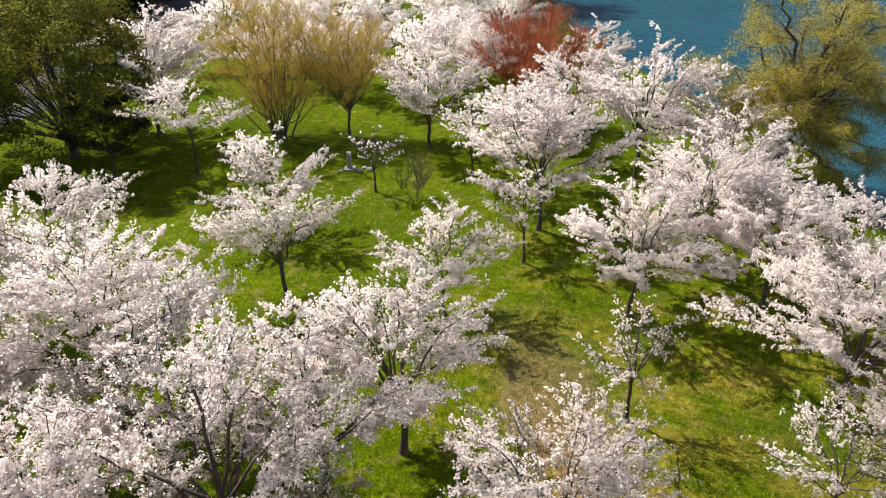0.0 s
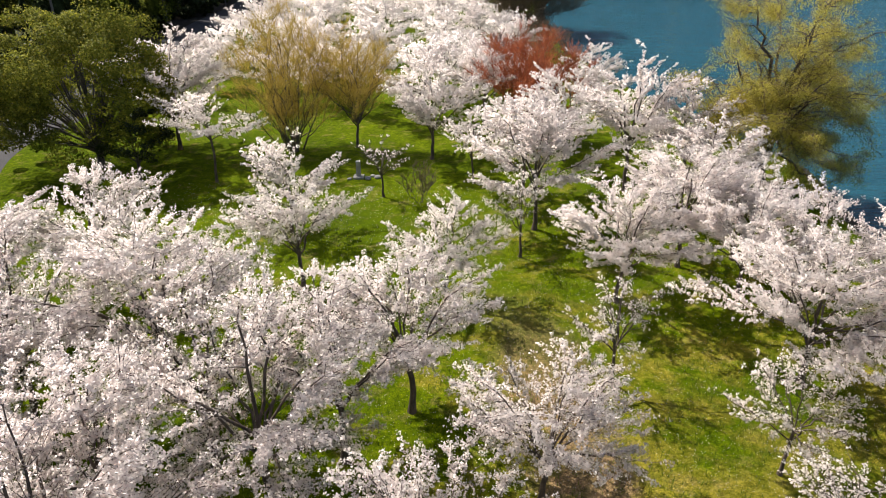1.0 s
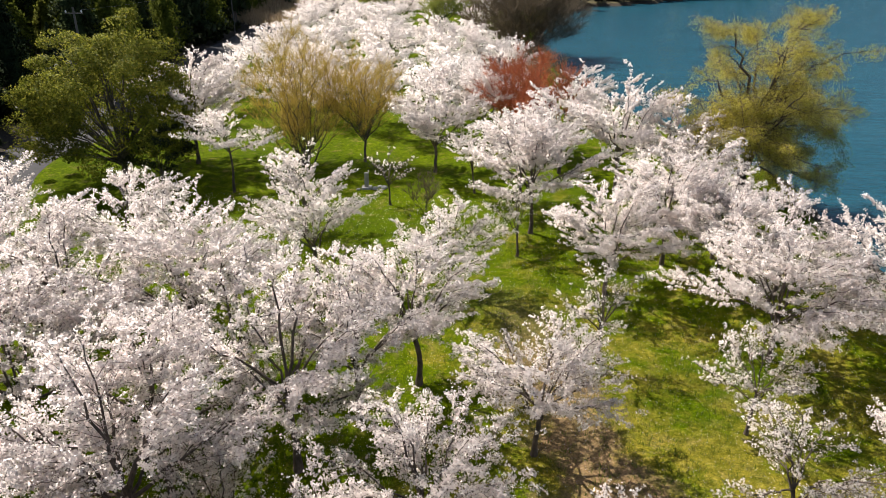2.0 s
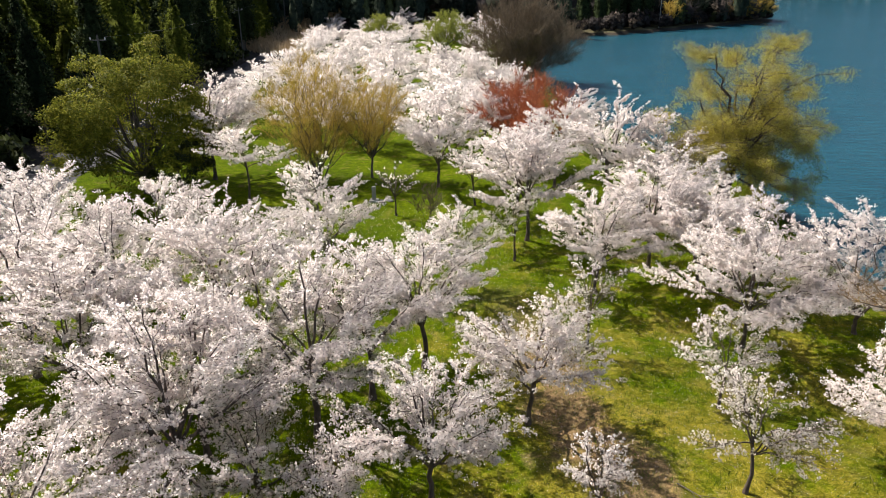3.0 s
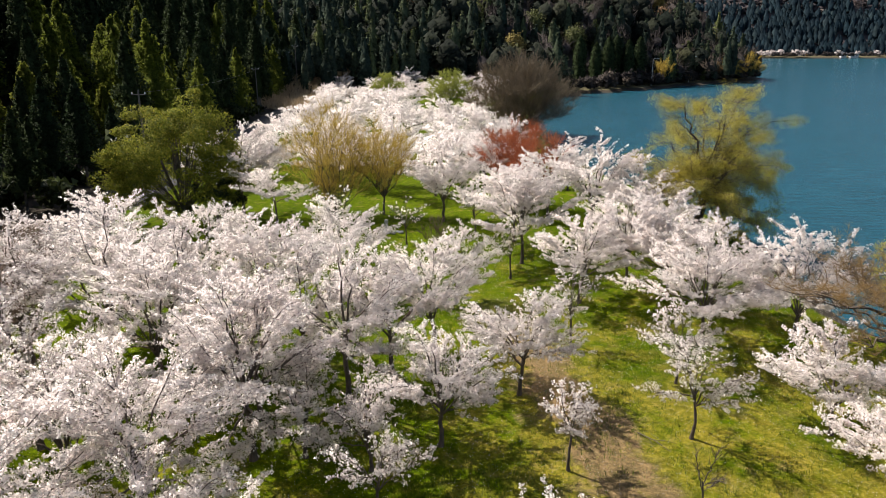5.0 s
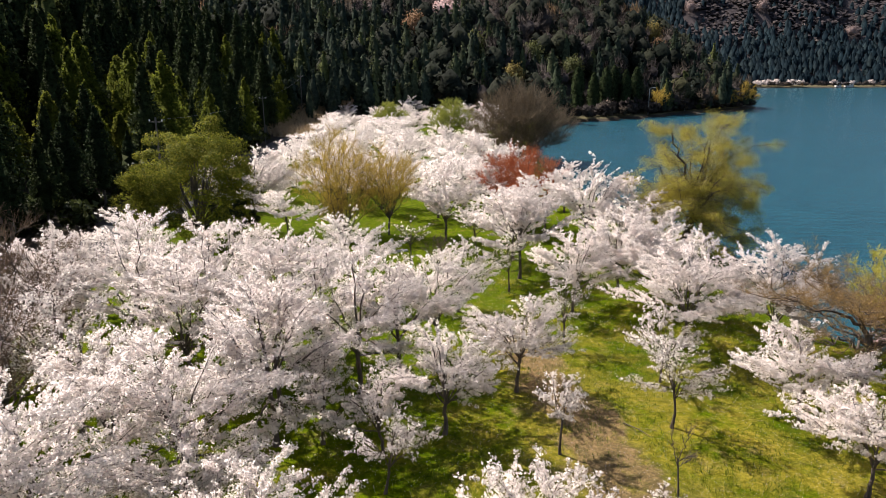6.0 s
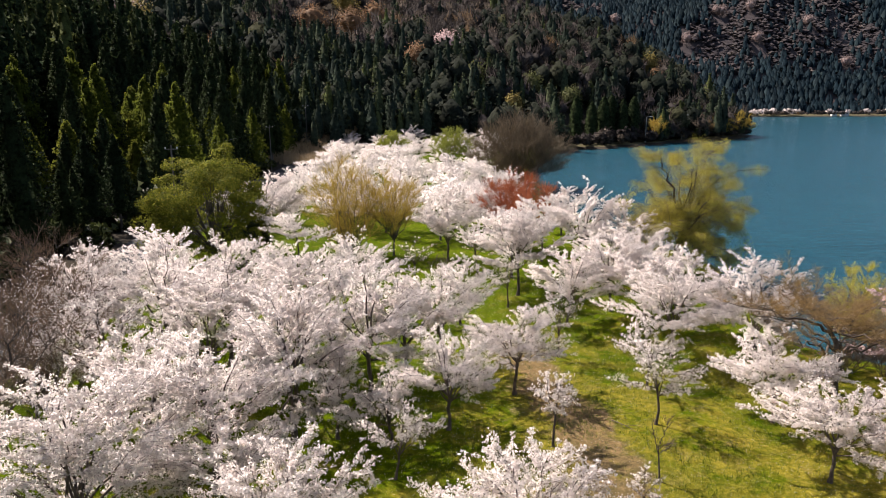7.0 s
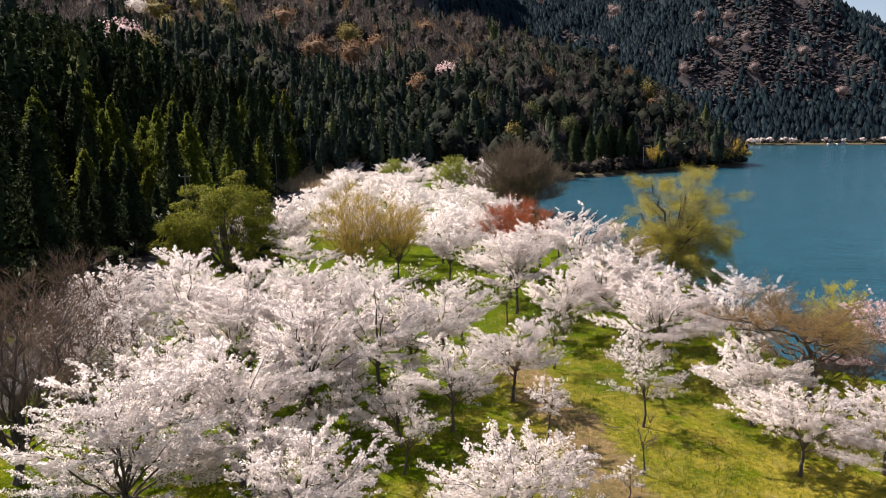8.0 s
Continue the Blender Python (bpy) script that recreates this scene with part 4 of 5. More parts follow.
leafy_tree("evergreen_tree", -21.9, 36.5, 10.3, 5.4, 61, LEAF_OLIVE, "round evergreen oak with yellowish olive leaves", 78000, 0.076, 210, 0.12)
leafy_tree("evergreen_tree", -18.3, 33.7, 4.8, 2.0, 62, LEAF_DARK, "small dark evergreen with an open crown", 5000, 0.08, 45, 0.35)


def lathe(rng, rings, sides, radius_of, height_of, rough):
    """A closed, uneven turned form; gives corners and triangles."""
    pts = []
    for k in range(rings):
        u = k / (rings - 1)
        az = np.arange(sides) * 2 * math.pi / sides + k * 0.45
        r = radius_of(u) * rng.uniform(1 - rough, 1 + rough * 0.6, sides)
        pts.append(np.stack([np.cos(az) * r, np.sin(az) * r, height_of(u) + rng.normal(size=sides) * rough * 0.25 * radius_of(u)], 1))
    i = np.arange(rings - 1)[:, None] * sides
    j = np.arange(sides)[None]
    k = (j + 1) % sides
    f = np.concatenate([np.stack([i + j, i + k, i + sides + k], -1).reshape(-1, 3), np.stack([i + j, i + sides + k, i + sides + j], -1).reshape(-1, 3)])
    return np.concatenate(pts), f


def conifer_data(seed, height, spread, boughs, per, size, rings=7, sides=6, core=0.5, low=0.13, slope=0.5, loose=0.35):
    """A cedar crown: an uneven core and many drooping boughs of small sprays, all lit as one round form."""
    rng = np.random.default_rng(seed)

    def girth(u):
        return spread * core * (min(1.0, 1.45 * (1 - u) ** 0.8) * (0.75 + 0.25 * min(1, u * 5)) + 0.02)
    v0, f0 = lathe(rng, rings, sides, girth, lambda u: height * (low + (0.98 - low) * u), 0.28)
    u = rng.uniform(0, 1, boughs) ** 0.9
    az = rng.uniform(0, 2 * math.pi, boughs)
    reach = spread * (np.minimum(1.0, 1.45 * (1 - u) ** 0.8) + 0.05) * rng.uniform(0.7, 1.12, boughs)
    u, az, reach = (np.repeat(q, per) for q in (u, az, reach))
    n = boughs * per
    w = rng.uniform(0.3, 1.0, n) ** 0.6
    side = rng.normal(size=n) * 0.16 * reach * w
    x = np.cos(az) * reach * w - np.sin(az) * side
    y = np.sin(az) * reach * w + np.cos(az) * side
    z = height * (low + (0.98 - low) * u) + reach * (0.22 * w - 0.42 * w * w) + rng.normal(size=n) * 0.12 * size + rng.normal(size=n) * 0.015 * height
    v1, f1 = petals(rng, np.stack([x, y, z], 1), size)
    v, f = np.concatenate([v0, v1]), np.concatenate([f0, f1 + len(v0)])
    out = unit(v * [1, 1, 0] + 1e-6) + [0, 0, slope]
    out[len(v0):] += np.repeat(rng.normal(size=(n, 3)) * loose, 3, axis=0)
    return facing(v, f, unit(out))


conifer_kinds = []
for k, (h, s) in enumerate([(15, 2.4), (18, 2.7), (15, 2.7), (16, 2.1), (11.5, 2.6)]):
    ob = empty("cedar_tree", -44 - 5 * k, 30 + 16 * k, 0)
    ob.location.z = float(land(ob.location.x, ob.location.y)) - 0.1
    stem = Tubes()
    stem.put([(0, 0, 0), (0, 0.05, h * 0.4), (0, 0, h * 0.95)], [0.24, 0.18, 0.03], 7)
    part("trunk", stem.mesh("cedar_trunk", BARK_GREY), None, ob)
    # young: crowns given the sunlit needle colour and normals tilted upward
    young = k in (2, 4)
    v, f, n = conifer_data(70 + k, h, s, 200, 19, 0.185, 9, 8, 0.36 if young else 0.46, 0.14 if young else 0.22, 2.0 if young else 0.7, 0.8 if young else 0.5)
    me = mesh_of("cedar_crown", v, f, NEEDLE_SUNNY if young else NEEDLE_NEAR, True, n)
    me.attributes.new("tone", 'FLOAT', 'POINT').data.foreach_set("value", np.full(len(v), 0.25 + 0.15 * k, dtype=np.float32))
    part("needle_crown", me, None, ob)["kind"] = "stuff"
    conifer_kinds.append(tagged(ob, "tall dark green cedar at the forest edge", "conifer", "cedars at the forest edge"))
rng = np.random.default_rng(17)
for y in np.arange(10, 170, 4.3):
    for d in np.arange(0, 21, 4.1):
        x = -36.4 - 0.06 * max(0, y - 20) - d + rng.uniform(-1.8, 1.8)
        b = y + rng.uniform(-1.8, 1.8)
        s = rng.uniform(0.6, 1.1)
        # picked by row: dark needles in front, painted-sunlit copies behind
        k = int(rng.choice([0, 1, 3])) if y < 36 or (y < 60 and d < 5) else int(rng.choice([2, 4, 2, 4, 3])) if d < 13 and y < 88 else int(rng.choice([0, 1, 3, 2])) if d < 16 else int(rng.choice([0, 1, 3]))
        s *= 0.7 if 36 <= y < 60 and d < 5 else 1.0
        copy_thing(conifer_kinds[k], pose(x, b, float(land(x, b)) - 0.1, 0, 0, rng.uniform(0, 360)) @ Matrix.Scale(s, 4))


def spread_out(template, places, turns, sizes):
    v, f, nn = template
    c, s = np.cos(turns)[:, None], np.sin(turns)[:, None]
    vx = (c * v[None, :, 0] - s * v[None, :, 1]) * sizes[:, None] + places[:, 0:1]
    vy = (s * v[None, :, 0] + c * v[None, :, 1]) * sizes[:, None] + places[:, 1:2]
    vz = v[None, :, 2] * sizes[:, None] + places[:, 2:3]
    nx, ny = c * nn[None, :, 0] - s * nn[None, :, 1], s * nn[None, :, 0] + c * nn[None, :, 1]
    nz = np.broadcast_to(nn[None, :, 2], nx.shape)
    vv = np.stack([vx, vy, vz], -1).reshape(-1, 3)
    ff = (f[None] + (np.arange(len(places)) * len(v))[:, None, None]).reshape(-1, 3)
    return vv, ff, np.stack([nx, ny, nz], -1).reshape(-1, 3)


def wood_stuff(name, label, templates, places, seed, mat, lo=0.7, hi=1.2):
    rng = np.random.default_rng(seed)
    kind = rng.integers(0, len(templates), len(places))
    vs, fs, ns, ts, n = [], [], [], [], 0
    for k, tpl in enumerate(templates):
        p = places[kind == k]
        if len(p):
            v, f, nn = spread_out(tpl, p, rng.uniform(0, 6.28, len(p)), rng.uniform(lo, hi, len(p)))
            vs.append(v), fs.append(f + n), ns.append(nn)
            ts.append(np.repeat(rng.random(len(p)), len(tpl[0])))
            n += len(v)
    me = mesh_of(name, np.concatenate(vs), np.concatenate(fs), mat, True, np.concatenate(ns))
    me.attributes.new("tone", 'FLOAT', 'POINT').data.foreach_set("value", np.concatenate(ts).astype(np.float32))
    return tagged(new(name, me), label, "woods", kind="stuff")


def puff_data(seed, height, radius, n, size, core=0.0, twig=0.0, rings=5, sides=7, soft=0.0):
    """A loose broad crown: small sprays or twig slivers on a few boughs round an uneven core."""
    rng = np.random.default_rng(seed)
    nb = max(5, n // 9)
    d = unit(rng.normal(size=(nb, 3))) * (rng.uniform(0.45, 1, nb) ** 0.4)[:, None]
    k = rng.integers(0, nb, n)
    p = d[k] * rng.uniform(0.6, 1.0, n)[:, None] + rng.normal(size=(n, 3)) * 0.15
    scale = np.array([radius, radius, 0.42 * height])
    c = p * scale + [0, 0, 0.57 * height]
    if twig:
        out = unit(p + [0, 0, 0.35] + rng.normal(size=(n, 3)) * 0.35)
        wide = unit(np.cross(out, rng.normal(size=(n, 3)))) * size
        v = np.stack([c - out * twig * 0.4 - wide, c - out * twig * 0.4 + wide, c + out * twig * 0.6], 1).reshape(-1, 3)
        f = np.arange(3 * n).reshape(-1, 3)
    else:
        v, f = petals(rng, c, size)
    nn = unit(np.repeat(p + rng.normal(size=(n, 3)) * 0.3, 3, axis=0) + [0, 0, 0.25])
    if core:
        v0, f0 = lathe(rng, rings, sides, lambda u: radius * core * math.sqrt(max(0.02, 1 - (2 * u - 1) ** 2)), lambda u: height * (0.57 + 0.42 * core * (2 * u - 1)), 0.3)
        n0 = unit((v0 - [0, 0, 0.5 * height]) / scale)
        v, f, nn = np.concatenate([v0, v]), np.concatenate([f0, f + len(v0)]), np.concatenate([n0, nn])
    return facing(v, f, unit(nn + [0, 0, soft]))


# trees that stand out by colour on the hill: x, y, height, crown radius, kind
HILL_TREES = [
    (-117, 214, 15, 8, "pink"), (-108, 211, 14, 6.5, "amber"), (-151, 320, 14, 8, "amber"), (-137, 300, 13, 6, "amber"),
    (-60, 252, 14, 7, "orange"), (-45, 250, 14, 7, "orange"), (-86, 306, 14, 9, "orange"), (-99, 415, 12, 5, "orange"),
    (-38, 264, 12, 5, "orange"), (-9, 240, 13, 5.5, "pink"), (-18, 220, 11, 4.5, "orange"), (-23, 341, 12, 6, "orange"),
    (-50, 270, 12, 6, "amber"), (-124, 339, 12, 6, "amber"), (-133, 326, 12, 5, "amber"), (-165, 330, 13, 6, "white"),
    (1, 206, 11, 4, "green"), (33, 215, 10, 4, "green"), (20, 216, 10, 4, "green"), (13, 198, 9, 3.5, "amber"),
    (73, 277, 11, 4, "amber"), (72, 262, 10, 3.5, "orange"),
]
# dark columnar cypresses near the wooded shore: x, y, height, crown radius
CYPRESSES = [(33.0, 202, 14, 2.0), (38.2, 204, 13, 1.9), (42.2, 205.5, 14.5, 2.1), (45.2, 209, 15, 2.0), (48.6, 207.5, 13.5, 2.1), (52.8, 211, 14.5, 2.0)]
# wild cherries on the mountain: x, y, height, crown radius
MOUNTAIN_CHERRIES = [
    (242, 693, 14, 6), (237, 694, 13, 5), (198, 651, 14, 6), (259, 644, 13, 6), (262, 677, 13, 5),
    (310, 659, 12, 6), (327, 620, 12, 6), (166, 821, 14, 8), (165, 839, 13, 6), (89, 891, 14, 8),
    (145, 720, 13, 6), (184, 844, 14, 7), (261, 726, 14, 7), (240, 750, 13, 6),
]


def clear_of_marks(x, y):
    """False where a tree would crowd a coloured tree or hide it from the camera."""
    ok = np.ones(len(x), bool)
    for row in HILL_TREES + MOUNTAIN_CHERRIES + CYPRESSES:
        dx, dy = x - row[0], y - row[1]
        ok &= (dx ** 2 + np.where(dy > 0, dy, dy * 0.55) ** 2) > (row[3] + 1.0) ** 2
    # nothing in front of the cypresses, to keep them in the camera's sight
    ok &= ~((x > 27) & (x < 58) & (y < 205 + 0.45 * (x - 33)))
    return ok


def hill_places(rng, n, x0, x1, y0, y1, keep):
    x, y = rng.uniform(x0, x1, n), rng.uniform(y0, y1, n)
    z = land(x, y)
    ok = (z > -0.1) & (z < 20 + 0.21 * np.hypot(x, y + 20)) & (x < np.interp(y, SHORE_Y, SHORE_X) - 2.5) & keep(x, y, z) & clear_of_marks(x, y)
    return np.stack([x, y, z - 0.2], 1)[ok]


rng = np.random.default_rng(23)


def bare_patch(x, y):
    return np.sin(x * 0.031 + 1.0) * np.sin(y * 0.027 + 0.6) + 0.5 * np.sin(x * 0.083 + y * 0.05)


def line_of(x, y):
    """Height above which the hill carries leafless wood instead of cedars."""
    return 28 + 9 * np.sin(x * 0.05 + 0.7) + 7 * np.sin(y * 0.041 + x * 0.021) + 0.10 * np.maximum(0, -x)


hill_conifers = hill_places(rng, 17500, -330, 112, 20, 500, lambda x, y, z: ((z < line_of(x, y)) | (rng.random(len(x)) < 0.16)) & (bare_patch(x, y) < 0.75)
                            & ((x < -60 - 0.35 * y) | (y > 172) | ((y > 146) & (z > 1.6) & (x < -8))) & (x > -0.74 * (y + 60)) & (rng.random(len(x)) < np.where(x > 5, 0.75, 1.0)))
hill_round = hill_places(rng, 4600, -120, 112, 172, 460, lambda x, y, z: (z < line_of(x, y) + 6) & (rng.random(len(x)) < np.where(x > -20, 0.36, 0.22)))
hill_bare = hill_places(rng, 5200, -230, 112, 176, 440, lambda x, y, z: ((z > line_of(x, y) - 4) | (bare_patch(x, y) >= 0.6) | ((x > 0) & (rng.random(len(x)) < 0.42)) | ((z > 14) & (rng.random(len(x)) < 0.07))) & (x > -0.62 * (y + 30)))
near_hill = hill_places(rng, 2300, -125, -50, 14, 175, lambda x, y, z: (x < -56 - 0.06 * y) & (x > -0.75 * (y + 62)) & (x > -60 - 0.35 * y))
tpl = [conifer_data(180 + k, h, s, 46, 5, 0.45, 7, 6, 0.55, 0.2) for k, (h, s) in enumerate([(15, 2.5), (18, 2.7), (13, 2.5), (16, 2.3)])]
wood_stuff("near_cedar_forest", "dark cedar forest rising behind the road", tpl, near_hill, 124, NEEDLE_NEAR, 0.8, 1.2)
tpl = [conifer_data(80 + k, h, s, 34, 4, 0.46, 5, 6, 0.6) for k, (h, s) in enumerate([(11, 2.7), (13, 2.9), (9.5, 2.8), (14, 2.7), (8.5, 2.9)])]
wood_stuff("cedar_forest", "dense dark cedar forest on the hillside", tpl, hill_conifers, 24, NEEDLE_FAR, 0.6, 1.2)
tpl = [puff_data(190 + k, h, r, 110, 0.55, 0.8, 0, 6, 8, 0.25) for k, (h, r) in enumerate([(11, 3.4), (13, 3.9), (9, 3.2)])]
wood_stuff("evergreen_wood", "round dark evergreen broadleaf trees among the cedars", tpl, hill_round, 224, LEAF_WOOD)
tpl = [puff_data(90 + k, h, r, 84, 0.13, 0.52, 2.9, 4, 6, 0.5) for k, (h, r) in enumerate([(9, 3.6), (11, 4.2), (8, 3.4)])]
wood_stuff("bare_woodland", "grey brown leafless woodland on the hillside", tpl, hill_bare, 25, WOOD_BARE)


def brown_spur(x, y, z):
    """The leafless flank of the mountain: bounded below by a cedar belt and on one side by a gully."""
    wave = 5 * np.sin(x * 0.05) + 4 * np.sin(y * 0.06 + x * 0.02) + rng.normal(size=np.shape(x)) * 6
    flank = (z > 40 + wave) & (y < 657 + 1.25 * (x - 189) + wave) & (x < 385 + 0.8 * wave - 0.12 * (z - 40))
    clearing = np.sin(x * 0.033 + 0.9) * np.sin(y * 0.021 + x * 0.012) > 0.72
    return flank | (clearing & (z > 60))


def in_view(x, y, z):
    """The part of the slopes the camera can see; woods are planted only there."""
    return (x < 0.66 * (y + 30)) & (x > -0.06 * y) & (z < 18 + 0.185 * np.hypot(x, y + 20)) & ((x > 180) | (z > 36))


mount = hill_places(rng, 40000, -60, 760, 556, 1120, lambda x, y, z: (~brown_spur(x, y, z) | (rng.random(len(x)) < np.where(np.sin(x * 0.09 + 1) * np.sin(y * 0.075 + x * 0.03) > 0.35, 0.4, 0.06))) & in_view(x, y, z))
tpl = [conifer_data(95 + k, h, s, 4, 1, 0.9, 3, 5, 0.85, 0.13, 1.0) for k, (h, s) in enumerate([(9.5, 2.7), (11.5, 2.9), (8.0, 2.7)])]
wood_stuff("mountain_forest", "distant cedar forest on the mountain across the lake", tpl, mount, 26, NEEDLE_HAZED)
mount = hill_places(rng, 46000, 60, 620, 560, 1000, lambda x, y, z: brown_spur(x, y, z) & in_view(x, y, z)) - [0, 0, 1.0]
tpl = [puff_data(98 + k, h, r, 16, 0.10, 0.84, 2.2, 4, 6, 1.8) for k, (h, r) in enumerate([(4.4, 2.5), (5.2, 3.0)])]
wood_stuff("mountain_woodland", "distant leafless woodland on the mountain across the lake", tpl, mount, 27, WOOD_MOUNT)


# the cypress row: one tree built, the others copied
x, y, h, r = CYPRESSES[0]
cypress = empty("cypress_tree", x, y, float(land(x, y)) - 0.1)
stem = Tubes()
stem.put([(0, 0, 0), (0.03, 0, h * 0.5), (0, 0, h * 0.95)], [0.2, 0.14, 0.03], 7)
part("trunk", stem.mesh("cypress_trunk", BARK_GREY), None, cypress)
rng = np.random.default_rng(88)
v0, f0 = lathe(rng, 9, 9, lambda u: r * 0.85 * (min(1.0, 3 * (1 - u)) ** 0.6) * (0.75 + 0.25 * min(1, 4 * u)) + 0.02, lambda u: h * (0.08 + 0.9 * u), 0.18)
u = rng.uniform(0, 1, 900)
az = rng.uniform(0, 6.28, 900)
rr = r * np.minimum(1.0, 3 * (1 - u)) ** 0.6 * rng.uniform(0.75, 1.08, 900)
v1, f1 = petals(rng, np.stack([np.cos(az) * rr, np.sin(az) * rr, h * (0.08 + 0.92 * u)], 1), 0.3)
v, f = np.concatenate([v0, v1]), np.concatenate([f0, f1 + len(v0)])
v, f, n = facing(v, f, unit(unit(v * [1, 1, 0] + 1e-6) + [0, 0, 0.6] + rng.normal(size=v.shape) * 0.15))
me = mesh_of("cypress_crown", v, f, NEEDLE_CYPRESS, True, n)
me.attributes.new("tone", 'FLOAT', 'POINT').data.foreach_set("value", np.full(len(v), 0.5, dtype=np.float32))
part("needle_crown", me, None, cypress)["kind"] = "stuff"
tagged(cypress, "dark green columnar cypress near the wooded shore", "conifer", "cypress row on the shore")
for k, (a, b, hh, rr_) in enumerate(CYPRESSES[1:]):
    copy_thing(cypress, pose(a, b, float(land(a, b)) - 0.1, 0, 0, 50 * k) @ Matrix.Scale(hh / h, 4))


# ---- small things ----
def box(bm, x0, x1, y0, y1, z0, z1, bevel=0.0):
    r = bmesh.ops.create_cube(bm, size=1.0)
    for v in r["verts"]:
        v.co = Vector(((x0 + x1) / 2 + v.co.x * (x1 - x0), (y0 + y1) / 2 + v.co.y * (y1 - y0), (z0 + z1) / 2 + v.co.z * (z1 - z0)))
    if bevel:
        es = list({e for v in r["verts"] for e in v.link_edges})
        bmesh.ops.bevel(bm, geom=es, offset=bevel, segments=1, affect='EDGES')
    return bm


def rock(seed, r):
    rng_ = random.Random(seed)
    bm = bmesh.new()
    bmesh.ops.create_icosphere(bm, subdivisions=2, radius=r)
    for v in bm.verts:
        v.co *= rng_.uniform(0.82, 1.12)
        v.co.z *= 0.6
    return bm


# stone marker post on a low kerb of stones
px_, py_ = -6.1, 35.3
ob = empty("stone_marker", px_, py_, float(land(px_, py_)))
bm = box(bmesh.new(), -0.12, 0.12, -0.12, 0.12, -0.1, 1.02, 0.015)
top = max(v.co.z for v in bm.verts)
for v in bm.verts:
    if v.co.z > top - 0.001:
        v.co.x *= 0.8
        v.co.y *= 0.8
part("post", bm, STONE, ob)
part("plinth", box(bmesh.new(), -0.3, 0.3, -0.3, 0.3, -0.05, 0.12, 0.02), STONE, ob)
tagged(ob, "pale granite marker post on a low plinth in the grass", "marker")
for k, (dx, dy, r) in enumerate([(0.55, -0.25, 0.2), (0.8, 0.15, 0.16), (1.1, -0.1, 0.22), (-0.5, -0.3, 0.14)]):
    st = new("stone", None)
    me = bpy.data.meshes.new("stone")
    bm = rock(5 + k, r)
    bm.to_mesh(me)
    bm.free()
    me.materials.append(STONE)
    bpy.data.objects.remove(st)
    st = new("stone", me)
    st.location = (px_ + dx, py_ + dy, float(land(px_ + dx, py_ + dy)) + r * 0.3)
    tagged(st, "rounded grey stone lying beside the marker post", "stone", "stones by the marker")


def utility_pole(x, y, height, turn, lamp=False):
    ob = empty("utility_pole", x, y, float(land(x, y)) - 0.1, turn)
    t = Tubes()
    t.put([(0, 0, 0), (0, 0, height * 0.5), (0, 0, height)], [0.13, 0.11, 0.08], 10)
    part("shaft", t.mesh("shaft", CONCRETE), None, ob)
    for z in (height - 0.5,):
        part("crossarm", box(bmesh.new(), -0.7, 0.7, -0.04, 0.04, z, z + 0.08, 0.01), CONCRETE, ob)
        for dx in (-0.62, 0.0, 0.62):
            t = Tubes()
            t.put([(dx, 0, z + 0.1), (dx, 0, z + 0.17), (dx, 0, z + 0.3)], [0.05, 0.075, 0.03], 8)
            part("insulator", t.mesh("insulator", CERAMIC), None, ob, "white glazed insulator")
    return tagged(ob, "concrete utility pole with crossarms and white insulators", "utility pole", "poles along the forest road")


POLES = [(-41.5, 156.0, 9.2), (-40.0, 118.0, 9.2), (-31.6, 52.0, 9.4)]
for x, y, h in POLES:
    utility_pole(x, y, h, 4)
for dx in (0.62,):
    for (xa, ya, ha), (xb, yb, hb) in zip(POLES, POLES[1:]):
        a = np.array([xa + dx, ya, float(land(xa, ya)) + ha - 0.3])
        b = np.array([xb + dx, yb, float(land(xb, yb)) + hb - 0.3])
        t = Tubes()
        t.put(bend(a, (a + b) / 2 - [0, 0, 1.3], b, 9), [0.005] * 9, 4)
        tagged(new("power_line", t.mesh("power_line", STEEL)), "thin overhead power line strung between the poles", "cable", "power lines")


def blades(name, label, places, seed, mat, height, spread, per=3, width=0.012):
    """Grass or reed blades: thin bent blades standing in tufts."""
    rng = np.random.default_rng(seed)
    p = np.repeat(places, per, axis=0)
    n = len(p)
    p = p + np.concatenate([rng.normal(size=(n, 2)) * spread, np.zeros((n, 1))], 1)
    az = rng.uniform(0, 6.28, n)
    h = height * rng.uniform(0.5, 1.2, n)
    tip = p + np.stack([np.cos(az) * h * 0.6, np.sin(az) * h * 0.6, h], 1)
    sd = np.stack([-np.sin(az), np.cos(az), np.zeros(n)], 1) * width
    v4 = np.stack([p - sd, p + sd, tip + sd * 0.25, tip - sd * 0.25], 1).reshape(-1, 3)
    f4 = np.arange(4 * n).reshape(-1, 4)
    return tagged(new(name, mesh_of(name, v4, f4, mat)), label, "grass", kind="stuff")


rng = np.random.default_rng(41)
n = 15000
gxs, gys = rng.uniform(-14, 18, n), rng.uniform(-4, 30, n)
keep = (np.sin(gxs * 0.7 + 1) * np.sin(gys * 0.5) + rng.normal(size=n) * 0.4) > -0.2
pl = np.stack([gxs, gys, land(gxs, gys)], 1)[keep]
blades("grass", "tufts of spring grass on the meadow", pl, 42, GRASS_BLADE, 0.13, 0.12, 4, 0.012)
n = 2600
rx, ry = rng.uniform(-44, -31, n), rng.uniform(128, 172, n)
blades("reeds", "strip of dry tan reeds at the foot of the hill", np.stack([rx, ry, land(rx, ry)], 1), 43, REED, 1.9, 0.3, 3, 0.05)

